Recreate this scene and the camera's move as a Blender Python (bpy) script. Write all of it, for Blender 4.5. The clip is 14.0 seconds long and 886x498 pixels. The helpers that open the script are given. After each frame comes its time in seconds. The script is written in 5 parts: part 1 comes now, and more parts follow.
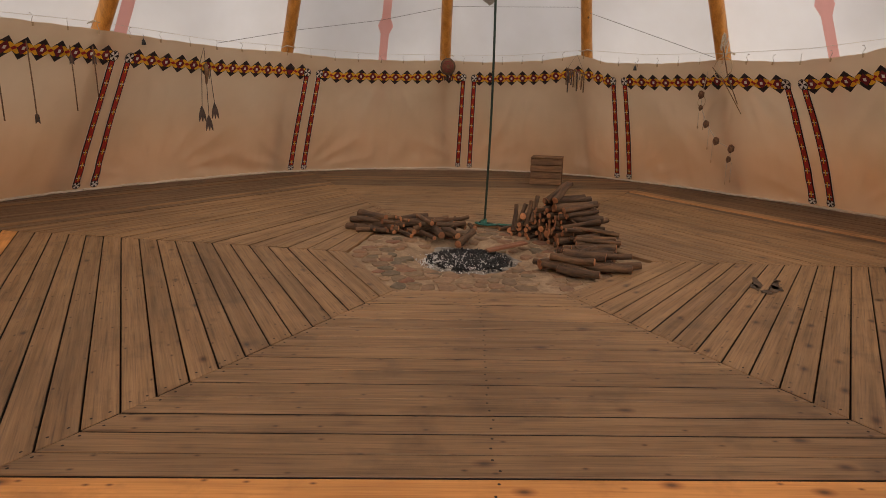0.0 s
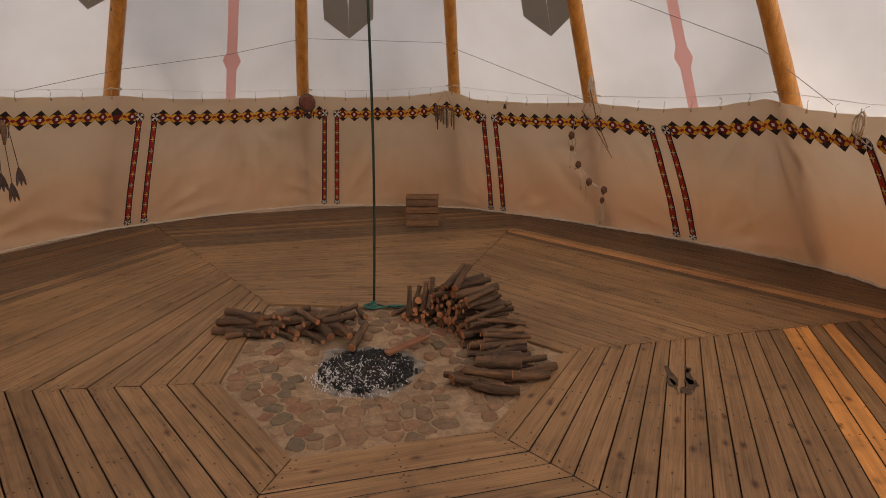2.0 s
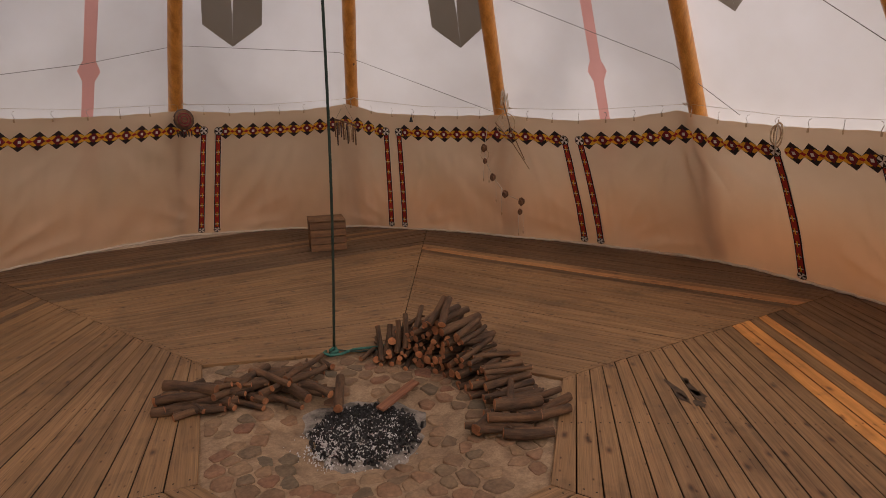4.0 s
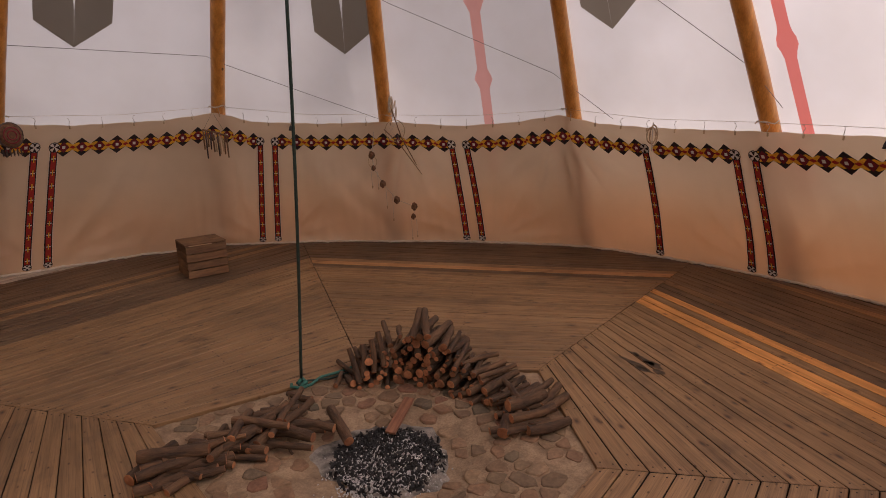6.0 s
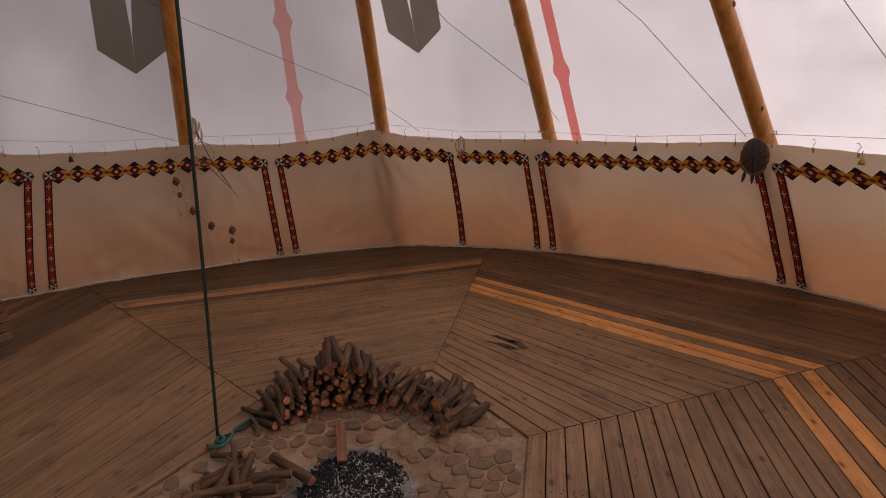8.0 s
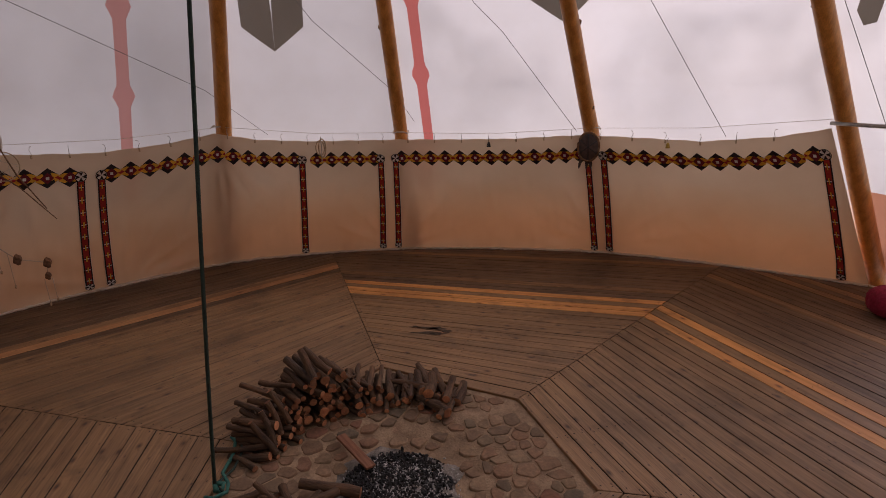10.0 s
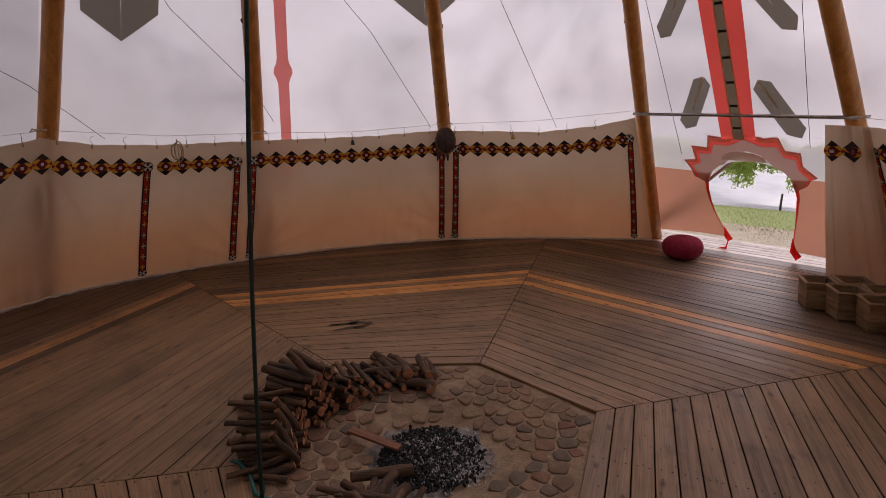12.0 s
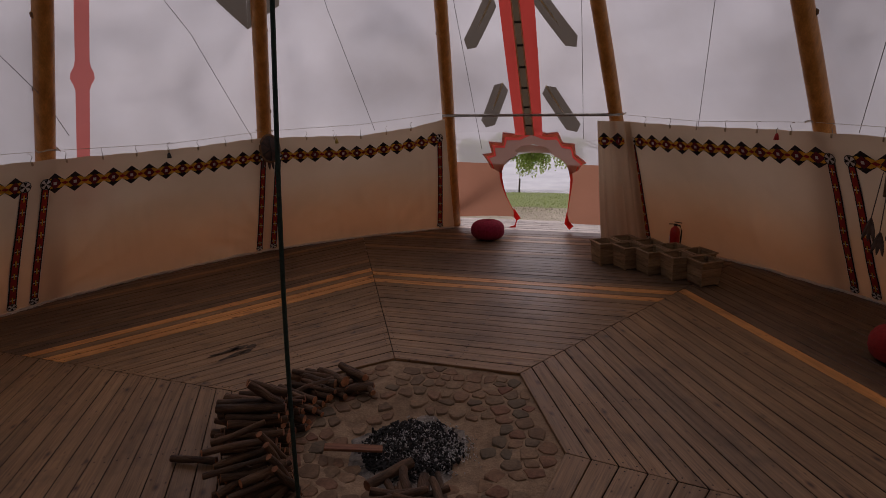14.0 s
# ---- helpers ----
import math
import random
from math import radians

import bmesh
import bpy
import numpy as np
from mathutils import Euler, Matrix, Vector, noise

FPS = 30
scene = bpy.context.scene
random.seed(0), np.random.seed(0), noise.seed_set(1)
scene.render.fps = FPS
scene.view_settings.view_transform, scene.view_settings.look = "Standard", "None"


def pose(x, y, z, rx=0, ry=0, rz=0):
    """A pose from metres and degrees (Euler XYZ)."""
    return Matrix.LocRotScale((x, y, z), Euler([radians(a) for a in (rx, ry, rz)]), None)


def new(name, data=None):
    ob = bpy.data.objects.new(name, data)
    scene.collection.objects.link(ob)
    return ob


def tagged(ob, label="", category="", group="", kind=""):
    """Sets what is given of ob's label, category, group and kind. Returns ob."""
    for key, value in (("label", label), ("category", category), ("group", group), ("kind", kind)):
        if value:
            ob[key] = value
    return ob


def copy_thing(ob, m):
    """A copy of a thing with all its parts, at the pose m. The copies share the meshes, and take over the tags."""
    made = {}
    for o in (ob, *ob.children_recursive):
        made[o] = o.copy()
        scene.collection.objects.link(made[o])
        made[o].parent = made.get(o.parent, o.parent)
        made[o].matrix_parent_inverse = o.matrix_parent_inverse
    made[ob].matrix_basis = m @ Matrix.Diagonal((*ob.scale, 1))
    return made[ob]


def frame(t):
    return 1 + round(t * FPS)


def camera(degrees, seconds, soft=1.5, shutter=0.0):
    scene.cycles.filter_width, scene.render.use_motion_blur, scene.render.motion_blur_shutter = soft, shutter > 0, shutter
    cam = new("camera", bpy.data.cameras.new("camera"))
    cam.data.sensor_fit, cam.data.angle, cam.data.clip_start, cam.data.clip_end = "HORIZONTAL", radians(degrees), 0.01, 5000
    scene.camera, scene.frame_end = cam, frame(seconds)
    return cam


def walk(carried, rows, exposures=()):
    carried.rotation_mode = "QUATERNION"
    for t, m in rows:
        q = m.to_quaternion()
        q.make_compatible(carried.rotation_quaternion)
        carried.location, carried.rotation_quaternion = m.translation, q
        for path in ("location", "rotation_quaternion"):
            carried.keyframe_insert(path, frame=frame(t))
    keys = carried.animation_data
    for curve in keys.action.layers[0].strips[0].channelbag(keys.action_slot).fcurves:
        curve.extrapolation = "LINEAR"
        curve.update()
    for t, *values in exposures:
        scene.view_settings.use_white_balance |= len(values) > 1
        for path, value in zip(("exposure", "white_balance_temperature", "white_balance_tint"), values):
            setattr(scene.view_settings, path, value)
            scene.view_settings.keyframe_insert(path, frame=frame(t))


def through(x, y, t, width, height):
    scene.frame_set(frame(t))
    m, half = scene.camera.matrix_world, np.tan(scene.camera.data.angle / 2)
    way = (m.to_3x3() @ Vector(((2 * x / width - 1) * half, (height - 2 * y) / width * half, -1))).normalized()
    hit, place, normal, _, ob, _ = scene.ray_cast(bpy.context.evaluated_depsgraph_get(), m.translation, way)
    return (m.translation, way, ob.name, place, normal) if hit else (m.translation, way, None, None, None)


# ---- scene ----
cam = camera(75.0, 14.0, soft=0.9)
PATH = [
    (0.0, -0.944, -5.423, 1.408, 76.06, -1.23, -2.11),
    (0.5, -0.998, -5.215, 1.564, 75.76, -1.01, -3.01),
    (1.0, -1.062, -4.970, 1.809, 75.43, -0.79, -5.64),
    (1.5, -1.101, -4.722, 2.071, 75.22, -0.28, -10.11),
    (2.0, -1.144, -4.479, 2.223, 75.43, -0.10, -16.62),
    (2.5, -1.292, -4.240, 2.293, 75.72, 0.17, -23.05),
    (3.0, -1.500, -3.994, 2.317, 75.83, 0.47, -26.53),
    (5.5, -3.001, -2.634, 2.389, 75.87, 0.83, -47.70),
    (6.0, -3.195, -2.377, 2.441, 75.74, 1.17, -53.94),
    (6.5, -3.418, -2.063, 2.466, 75.97, 1.39, -61.45),
    (7.0, -3.615, -1.814, 2.621, 75.24, 1.77, -68.70),
    (7.5, -3.870, -1.486, 2.822, 74.11, 2.03, -76.17),
    (8.0, -4.089, -1.175, 2.912, 73.69, 2.21, -81.52),
    (10.5, -4.049, 1.664, 2.767, 74.51, 0.98, -117.15),
    (11.0, -3.829, 2.114, 2.720, 74.71, 1.03, -123.11),
    (11.5, -3.552, 2.509, 2.622, 75.16, 0.99, -129.27),
    (12.0, -3.243, 2.958, 2.624, 75.06, 1.00, -136.62),
    (12.5, -2.948, 3.328, 2.654, 74.79, 0.98, -144.04),
    (13.0, -2.605, 3.692, 2.677, 74.79, 1.08, -151.25),
    (13.5, -2.244, 3.921, 2.734, 74.41, 1.28, -157.45),
    (14.0, -1.839, 4.079, 2.723, 74.55, 1.43, -164.72),
]
STOPS = [(0.0, 0.11, 7200, 16), (1.5, 0.0, 7150, 17), (3.0, -0.11, 7100, 19), (5.5, -0.16, 6950, 27), (8.0, -0.55, 6650, 28), (11.0, -0.86, 6400, 29), (12.5, -0.92, 6300, 28), (13.7, -0.97, 6300, 28), (14.0, -1.68, 6300, 28)]
walk(cam, [(t, pose(x, y, z, rx, ry, rz)) for t, x, y, z, rx, ry, rz in PATH], exposures=STOPS)

# ---- world and sun ----
SUN_ELEV, SUN_TURN = 42.0, 168.0
world = bpy.data.worlds.new("world")
scene.world = world
world.use_nodes = True
wn = world.node_tree
wn.nodes.clear()
w_out = wn.nodes.new("ShaderNodeOutputWorld")
w_bg = wn.nodes.new("ShaderNodeBackground")
w_sky = wn.nodes.new("ShaderNodeTexSky")
w_sky.sky_type, w_sky.sun_disc = "NISHITA", False
w_sky.sun_elevation, w_sky.sun_rotation = radians(SUN_ELEV), radians(SUN_TURN)
w_tc = wn.nodes.new("ShaderNodeTexCoord")
w_no = wn.nodes.new("ShaderNodeTexNoise")
w_no.inputs["Scale"].default_value, w_no.inputs["Detail"].default_value = 3.2, 5.0
w_no.inputs["Roughness"].default_value, w_no.inputs["Distortion"].default_value = 0.55, 0.4
w_ra = wn.nodes.new("ShaderNodeValToRGB")
w_ra.color_ramp.elements[0].position, w_ra.color_ramp.elements[0].color = 0.42, (2.8, 2.8, 3.1, 1)
w_ra.color_ramp.elements[1].position, w_ra.color_ramp.elements[1].color = 0.60, (13.5, 13.1, 12.8, 1)
w_mix = wn.nodes.new("ShaderNodeMixRGB")
w_mix.inputs[0].default_value = 0.85
wn.links.new(w_tc.outputs["Generated"], w_no.inputs["Vector"])
wn.links.new(w_no.outputs["Fac"], w_ra.inputs[0])
wn.links.new(w_sky.outputs[0], w_mix.inputs[1])
# the clouds are brighter towards the sun
w_dot = wn.nodes.new("ShaderNodeVectorMath")
w_dot.operation = "DOT_PRODUCT"
w_dot.inputs[1].default_value = (0.13, -0.73, 0.67)
w_map = wn.nodes.new("ShaderNodeMapRange")
for key, v in (("From Min", 0.15), ("From Max", 0.66), ("To Min", 0.86), ("To Max", 2.7)):
    w_map.inputs[key].default_value = v
w_map.interpolation_type = "SMOOTHSTEP"
w_mul = wn.nodes.new("ShaderNodeVectorMath")
w_mul.operation = "SCALE"
wn.links.new(w_tc.outputs["Generated"], w_dot.inputs[0])
wn.links.new(w_dot.outputs["Value"], w_map.inputs[0])
wn.links.new(w_ra.outputs[0], w_mul.inputs[0])
wn.links.new(w_map.outputs[0], w_mul.inputs["Scale"])
wn.links.new(w_mul.outputs[0], w_mix.inputs[2])
wn.links.new(w_mix.outputs[0], w_bg.inputs[0])
w_bg.inputs[1].default_value = 0.075
wn.links.new(w_bg.outputs[0], w_out.inputs[0])
sun_data = bpy.data.lights.new("sun", "SUN")
sun_data.energy, sun_data.angle, sun_data.color = 3.4, radians(55), (1.0, 0.95, 0.88)
sun = new("sun", sun_data)
sun.rotation_euler = (radians(90 - SUN_ELEV), 0, radians(10))


# ---- materials ----
def material(name):
    m = bpy.data.materials.new(name)
    m.use_nodes = True
    n = m.node_tree
    return m, n, n.nodes["Principled BSDF"]


def node(n, kind, **values):
    x = n.nodes.new(kind)
    for key, v in values.items():
        x.inputs[key.replace("_", " ")].default_value = v
    return x


def noise_at(n, scale, detail=4.0, stretch=(1, 1, 1), rough=0.55, shift=False):
    """Noise in the object's own metres, stretched, and moved at random from object to object."""
    tc = n.nodes.new("ShaderNodeTexCoord")
    mp = node(n, "ShaderNodeMapping", Scale=stretch)
    src = tc.outputs["Object"]
    if shift:
        oi = n.nodes.new("ShaderNodeObjectInfo")
        mul = n.nodes.new("ShaderNodeMath")
        mul.operation = "MULTIPLY"
        mul.inputs[1].default_value = 37.0
        n.links.new(oi.outputs["Random"], mul.inputs[0])
        add = n.nodes.new("ShaderNodeVectorMath")
        add.operation = "ADD"
        n.links.new(src, add.inputs[0])
        n.links.new(mul.outputs[0], add.inputs[1])
        src = add.outputs[0]
    n.links.new(src, mp.inputs["Vector"])
    no = node(n, "ShaderNodeTexNoise", Scale=scale, Detail=detail, Roughness=rough)
    n.links.new(mp.outputs[0], no.inputs["Vector"])
    return no.outputs["Fac"]


def ramp(n, fac, *stops):
    r = n.nodes.new("ShaderNodeValToRGB")
    e = r.color_ramp.elements
    while len(e) < len(stops):
        e.new(0.5)
    for q, (p, c) in zip(e, stops):
        q.position, q.color = p, (*c, 1)
    n.links.new(fac, r.inputs[0])
    return r.outputs[0]


def mix(n, a, b, fac, mode="MIX"):
    x = n.nodes.new("ShaderNodeMixRGB")
    x.blend_type = mode
    for i, v in ((0, fac), (1, a), (2, b)):
        if isinstance(v, (int, float)):
            x.inputs[i].default_value = v
        elif isinstance(v, tuple):
            x.inputs[i].default_value = (*v, 1)
        else:
            n.links.new(v, x.inputs[i])
    return x.outputs[0]


def bump(n, bsdf, height, strength=0.3, distance=0.005):
    b = node(n, "ShaderNodeBump", Strength=strength, Distance=distance)
    n.links.new(height, b.inputs["Height"])
    n.links.new(b.outputs[0], bsdf.inputs["Normal"])


def surface(name, dark, light, scale=8.0, stretch=(1, 1, 1), rough=0.75, bumps=0.3, depth=0.004, vary=0.0, fine=None, shift=True, metal=0.0):
    """A plain weathered surface: two noises between two colours, bump, and a change from piece to piece."""
    m, n, p = material(name)
    f1 = noise_at(n, scale, 5.0, stretch, shift=shift)
    f2 = noise_at(n, fine or scale * 7, 3.0, stretch, shift=shift)
    col = mix(n, ramp(n, f1, (0.3, dark), (0.7, light)), ramp(n, f2, (0.3, (0.62, 0.62, 0.62)), (0.75, (1.15, 1.15, 1.15))), 0.6, "MULTIPLY")
    if vary:
        oi = n.nodes.new("ShaderNodeObjectInfo")
        v = 1 - vary
        col = mix(n, col, ramp(n, oi.outputs["Random"], (0.0, (v, v, v)), (1.0, (1 + vary, 1 + vary * 0.9, 1 + vary * 0.8))), 1.0, "MULTIPLY")
    n.links.new(col, p.inputs["Base Color"])
    p.inputs["Roughness"].default_value, p.inputs["Metallic"].default_value = rough, metal
    bump(n, p, f2, bumps, depth)
    return m


def plank_material(name, dark, light, vary=0.13, knots=3.1, gloss=0.48):
    """Planed boards: long grain, knots, stains that run over several boards, and a tone of its own for each board."""
    m, n, p = material(name)
    grain = noise_at(n, 12.0, 6.0, (0.22, 8.0, 8.0), 0.62, True)
    streak = noise_at(n, 2.6, 4.0, (0.4, 7.0, 7.0), 0.5, True)
    mid = tuple(0.45 * a + 0.55 * c for a, c in zip(dark, light))
    col = ramp(n, grain, (0.31, dark), (0.45, mid), (0.68, light))
    col = mix(n, col, ramp(n, streak, (0.32, (0.74, 0.72, 0.70)), (0.6, (1.08, 1.06, 1.03))), 0.75, "MULTIPLY")
    # wear and damp stains in the room's own metres
    geo = n.nodes.new("ShaderNodeNewGeometry")
    for scale, lo, hi, depth in ((0.55, 0.36, 0.58, 0.66), (2.6, 0.30, 0.46, 0.62)):
        st = node(n, "ShaderNodeTexNoise", Scale=scale, Detail=5.0, Roughness=0.62)
        n.links.new(geo.outputs["Position"], st.inputs["Vector"])
        col = mix(n, col, ramp(n, st.outputs["Fac"], (lo, (depth, depth * 0.98, depth * 0.97)), (hi, (1.06, 1.06, 1.06))), 0.85, "MULTIPLY")
    # knots: dark cores with a warm ring
    tc = n.nodes.new("ShaderNodeTexCoord")
    mp = node(n, "ShaderNodeMapping", Scale=(0.8, 1.5, 1.5))
    oi = n.nodes.new("ShaderNodeObjectInfo")
    add = n.nodes.new("ShaderNodeVectorMath")
    add.operation = "ADD"
    mul = n.nodes.new("ShaderNodeMath")
    mul.operation = "MULTIPLY"
    mul.inputs[1].default_value = 53.0
    n.links.new(oi.outputs["Random"], mul.inputs[0])
    n.links.new(tc.outputs["Object"], add.inputs[0])
    n.links.new(mul.outputs[0], add.inputs[1])
    n.links.new(add.outputs[0], mp.inputs["Vector"])
    for scale, r0, r1 in ((knots * 0.9, 0.05, 0.085), (knots * 1.9, 0.035, 0.06)):
        vo = node(n, "ShaderNodeTexVoronoi", Scale=scale)
        vo.voronoi_dimensions = "2D"
        n.links.new(mp.outputs[0], vo.inputs["Vector"])
        gate = ramp(n, vo.outputs["Color"], (0.52, (0, 0, 0)), (0.62, (0.9, 0.9, 0.9)))
        col = mix(n, col, ramp(n, vo.outputs["Distance"], (r0 * 0.4, (0.12, 0.085, 0.065)), (r1, (0.7, 0.61, 0.54)), (r1 * 1.6, (1, 1, 1))), gate, "MULTIPLY")
    col = mix(n, col, ramp(n, oi.outputs["Random"], (0.0, (1 - vary, 1 - vary, 1 - vary)), (1.0, (1 + vary, 1 + vary * 0.95, 1 + vary * 0.9))), 1.0, "MULTIPLY")
    n.links.new(col, p.inputs["Base Color"])
    rough = ramp(n, streak, (0.3, (gloss + 0.14,) * 3), (0.7, (gloss - 0.06,) * 3))
    n.links.new(rough, p.inputs["Roughness"])
    bump(n, p, grain, 0.4, 0.003)
    return m


def canvas_material(name, color, through, clear=0.0, dirt=(0.9, 0.88, 0.85)):
    """Tent canvas: woven cloth that lets light through; clear is the share of open weave."""
    m, n, p = material(name)
    out = n.nodes["Material Output"]
    n.nodes.remove(p)
    big = noise_at(n, 0.8, 4.0)
    weave = noise_at(n, 260.0, 2.0)
    col = mix(n, color, ramp(n, big, (0.3, dirt), (0.65, (1, 1, 1))), 1.0, "MULTIPLY")
    dif = node(n, "ShaderNodeBsdfDiffuse")
    tra = node(n, "ShaderNodeBsdfTranslucent")
    n.links.new(col, dif.inputs[0])
    n.links.new(col, tra.inputs[0])
    b = node(n, "ShaderNodeBump", Strength=0.12, Distance=0.001)
    n.links.new(weave, b.inputs["Height"])
    n.links.new(b.outputs[0], dif.inputs["Normal"])
    sh = node(n, "ShaderNodeMixShader", Fac=through)
    n.links.new(dif.outputs[0], sh.inputs[1])
    n.links.new(tra.outputs[0], sh.inputs[2])
    if clear:
        tr = node(n, "ShaderNodeBsdfTransparent")
        tr.inputs[0].default_value = (*color, 1)
        s2 = node(n, "ShaderNodeMixShader", Fac=clear)
        n.links.new(sh.outputs[0], s2.inputs[1])
        n.links.new(tr.outputs[0], s2.inputs[2])
        sh = s2
    n.links.new(sh.outputs[0], out.inputs[0])
    return m


M_DECK = plank_material("deck wood", (0.128, 0.070, 0.032), (0.31, 0.180, 0.081))
# weathered boards outdoors, with the sun's brightness and sheen put into their colour
M_DECK_SUNLIT = plank_material("sunlit weathered deck wood", (0.34, 0.28, 0.22), (0.62, 0.55, 0.47))
# dark outer boards, with the dimmer light near the liner put into their colour
M_DECK_DARK = plank_material("dimmed dark deck wood", (0.052, 0.030, 0.016), (0.165, 0.098, 0.051))
M_NEW = plank_material("new orange wood", (0.50, 0.20, 0.05), (0.70, 0.33, 0.095), 0.08)
M_WORN = plank_material("worn orange wood", (0.34, 0.155, 0.055), (0.52, 0.265, 0.11), 0.08)
M_POLE = surface("varnished pole", (0.40, 0.16, 0.028), (0.68, 0.305, 0.066), 2.0, (6, 6, 0.5), 0.38, 0.25, 0.004, 0.08, 14.0)
M_LINER = canvas_material("liner canvas", (0.735, 0.585, 0.415), 0.28)
M_HEM = canvas_material("pale hem", (0.86, 0.79, 0.68), 0.35)
M_CANOPY = canvas_material("canopy canvas", (0.80, 0.79, 0.79), 0.58, 0.3)
M_SKIRT = canvas_material("red brown canvas", (0.86, 0.49, 0.28), 0.78)
# in-between colours that grade the light reaching the liner above the skirt
M_GLOW_BANDS = [canvas_material("graded glow canvas", c, t, k) for c, t, k in (((0.87, 0.575, 0.385), 0.74, 0.06), ((0.86, 0.655, 0.51), 0.68, 0.12), ((0.84, 0.725, 0.64), 0.63, 0.2))]
M_PANEL = canvas_material("doubled red brown canvas", (0.47, 0.225, 0.14), 0.62)
# paler stripe red, with the backlight that washes it out put into the colour
M_REDC = canvas_material("backlit red painted canvas", (0.85, 0.47, 0.43), 0.68, 0.22)
M_REDM = canvas_material("red painted canvas", (0.82, 0.26, 0.23), 0.68, 0.18)
M_REDD = canvas_material("strong red painted canvas", (0.78, 0.105, 0.08), 0.72, 0.08)
M_GREYC = canvas_material("brown grey painted canvas", (0.26, 0.23, 0.19), 0.5, 0.1)
M_DARKC = canvas_material("dark painted canvas", (0.22, 0.17, 0.11), 0.5)
M_DUSK = canvas_material("grey red canvas", (0.52, 0.33, 0.27), 0.6, 0.1)
M_PALEC = canvas_material("pale painted canvas", (0.72, 0.60, 0.48), 0.6)
M_BLACKC = canvas_material("black painted canvas", (0.03, 0.025, 0.02), 0.3)
M_CREAMC = canvas_material("cream painted canvas", (0.86, 0.72, 0.46), 0.6)
M_BLACK = surface("black beadwork", (0.018, 0.013, 0.014), (0.035, 0.022, 0.022), 60.0, rough=0.8)
M_YELLOW = surface("yellow beadwork", (0.88, 0.44, 0.022), (0.96, 0.56, 0.05), 60.0, rough=0.75)
M_MAROON = surface("maroon beadwork", (0.17, 0.010, 0.018), (0.25, 0.018, 0.03), 60.0, rough=0.8)
M_RED = surface("red beadwork", (0.42, 0.026, 0.018), (0.54, 0.045, 0.03), 60.0, rough=0.8)
M_WHITE = surface("white beadwork", (0.78, 0.74, 0.68), (0.88, 0.85, 0.8), 60.0, rough=0.75)
M_BARK = surface("bark", (0.034, 0.019, 0.010), (0.165, 0.088, 0.042), 9.0, (0.5, 2, 2), 0.85, 0.8, 0.012, 0.3, 40.0)
M_CUT = surface("cut wood", (0.22, 0.080, 0.034), (0.47, 0.21, 0.090), 14.0, rough=0.8, vary=0.4)
M_MORTAR = surface("mortar", (0.20, 0.128, 0.074), (0.41, 0.285, 0.172), 8.0, rough=0.95, bumps=0.6, depth=0.01)


def stone_material(joined=False):
    """Field stones: each takes one of several browns, reds and greys."""
    m, n, p = material("joined cobbles" if joined else "cobble")
    pick = n.nodes.new("ShaderNodeNewGeometry").outputs["Random Per Island"] if joined else n.nodes.new("ShaderNodeObjectInfo").outputs["Random"]
    tone = ramp(n, pick, (0.0, (0.20, 0.093, 0.054)), (0.22, (0.235, 0.152, 0.084)), (0.42, (0.135, 0.104, 0.065)), (0.6, (0.195, 0.123, 0.07)), (0.8, (0.235, 0.135, 0.075)), (1.0, (0.28, 0.19, 0.11)))
    fine = noise_at(n, 40.0, 4.0, shift=True)
    big = noise_at(n, 9.0, 3.0, shift=True)
    col = mix(n, tone, ramp(n, fine, (0.3, (0.7, 0.7, 0.7)), (0.7, (1.2, 1.2, 1.2))), 0.8, "MULTIPLY")
    col = mix(n, col, ramp(n, big, (0.35, (0.75, 0.72, 0.7)), (0.65, (1.15, 1.12, 1.1))), 0.8, "MULTIPLY")
    n.links.new(col, p.inputs["Base Color"])
    p.inputs["Roughness"].default_value = 0.85
    bump(n, p, fine, 0.5, 0.006)
    return m


M_STONE = stone_material()
M_STONE_MIX = stone_material(True)
M_SPLIT = surface("reddish split wood", (0.16, 0.06, 0.03), (0.34, 0.15, 0.075), 8.0, (0.4, 4, 4), 0.8, 0.4)
M_CHAR = surface("charcoal", (0.008, 0.008, 0.008), (0.03, 0.028, 0.027), 30.0, rough=0.75, bumps=0.6)
M_ASH = surface("ash", (0.45, 0.43, 0.41), (0.72, 0.70, 0.67), 30.0, rough=0.95, bumps=0.5)
M_GREYASH = surface("sooty ash", (0.03, 0.027, 0.023), (0.36, 0.32, 0.27), 9.0, rough=0.95, bumps=0.7, depth=0.012)
M_ROPE = surface("dark green rope", (0.007, 0.020, 0.014), (0.020, 0.048, 0.034), 50.0, rough=0.8)
M_ROPE_LIGHT = surface("green rope", (0.015, 0.10, 0.08), (0.04, 0.20, 0.15), 50.0, rough=0.8)
M_CRATE = surface("crate wood", (0.105, 0.050, 0.021), (0.235, 0.122, 0.053), 5.0, (1, 1, 6), 0.75, 0.35, 0.003, 0.18)
M_GREYWOOD = surface("grey crate wood", (0.19, 0.115, 0.056), (0.40, 0.26, 0.135), 5.0, (1, 1, 6), 0.8, 0.35, 0.003, 0.2)
M_WOOL = surface("crimson wool", (0.24, 0.008, 0.028), (0.40, 0.02, 0.06), 30.0, rough=0.95, bumps=0.9, depth=0.01)
M_WOOL_RED = surface("red wool", (0.28, 0.014, 0.012), (0.44, 0.03, 0.022), 30.0, rough=0.95, bumps=0.9, depth=0.01)
M_EXT = surface("red enamel", (0.45, 0.012, 0.01), (0.52, 0.02, 0.015), 4.0, rough=0.3, bumps=0.05)
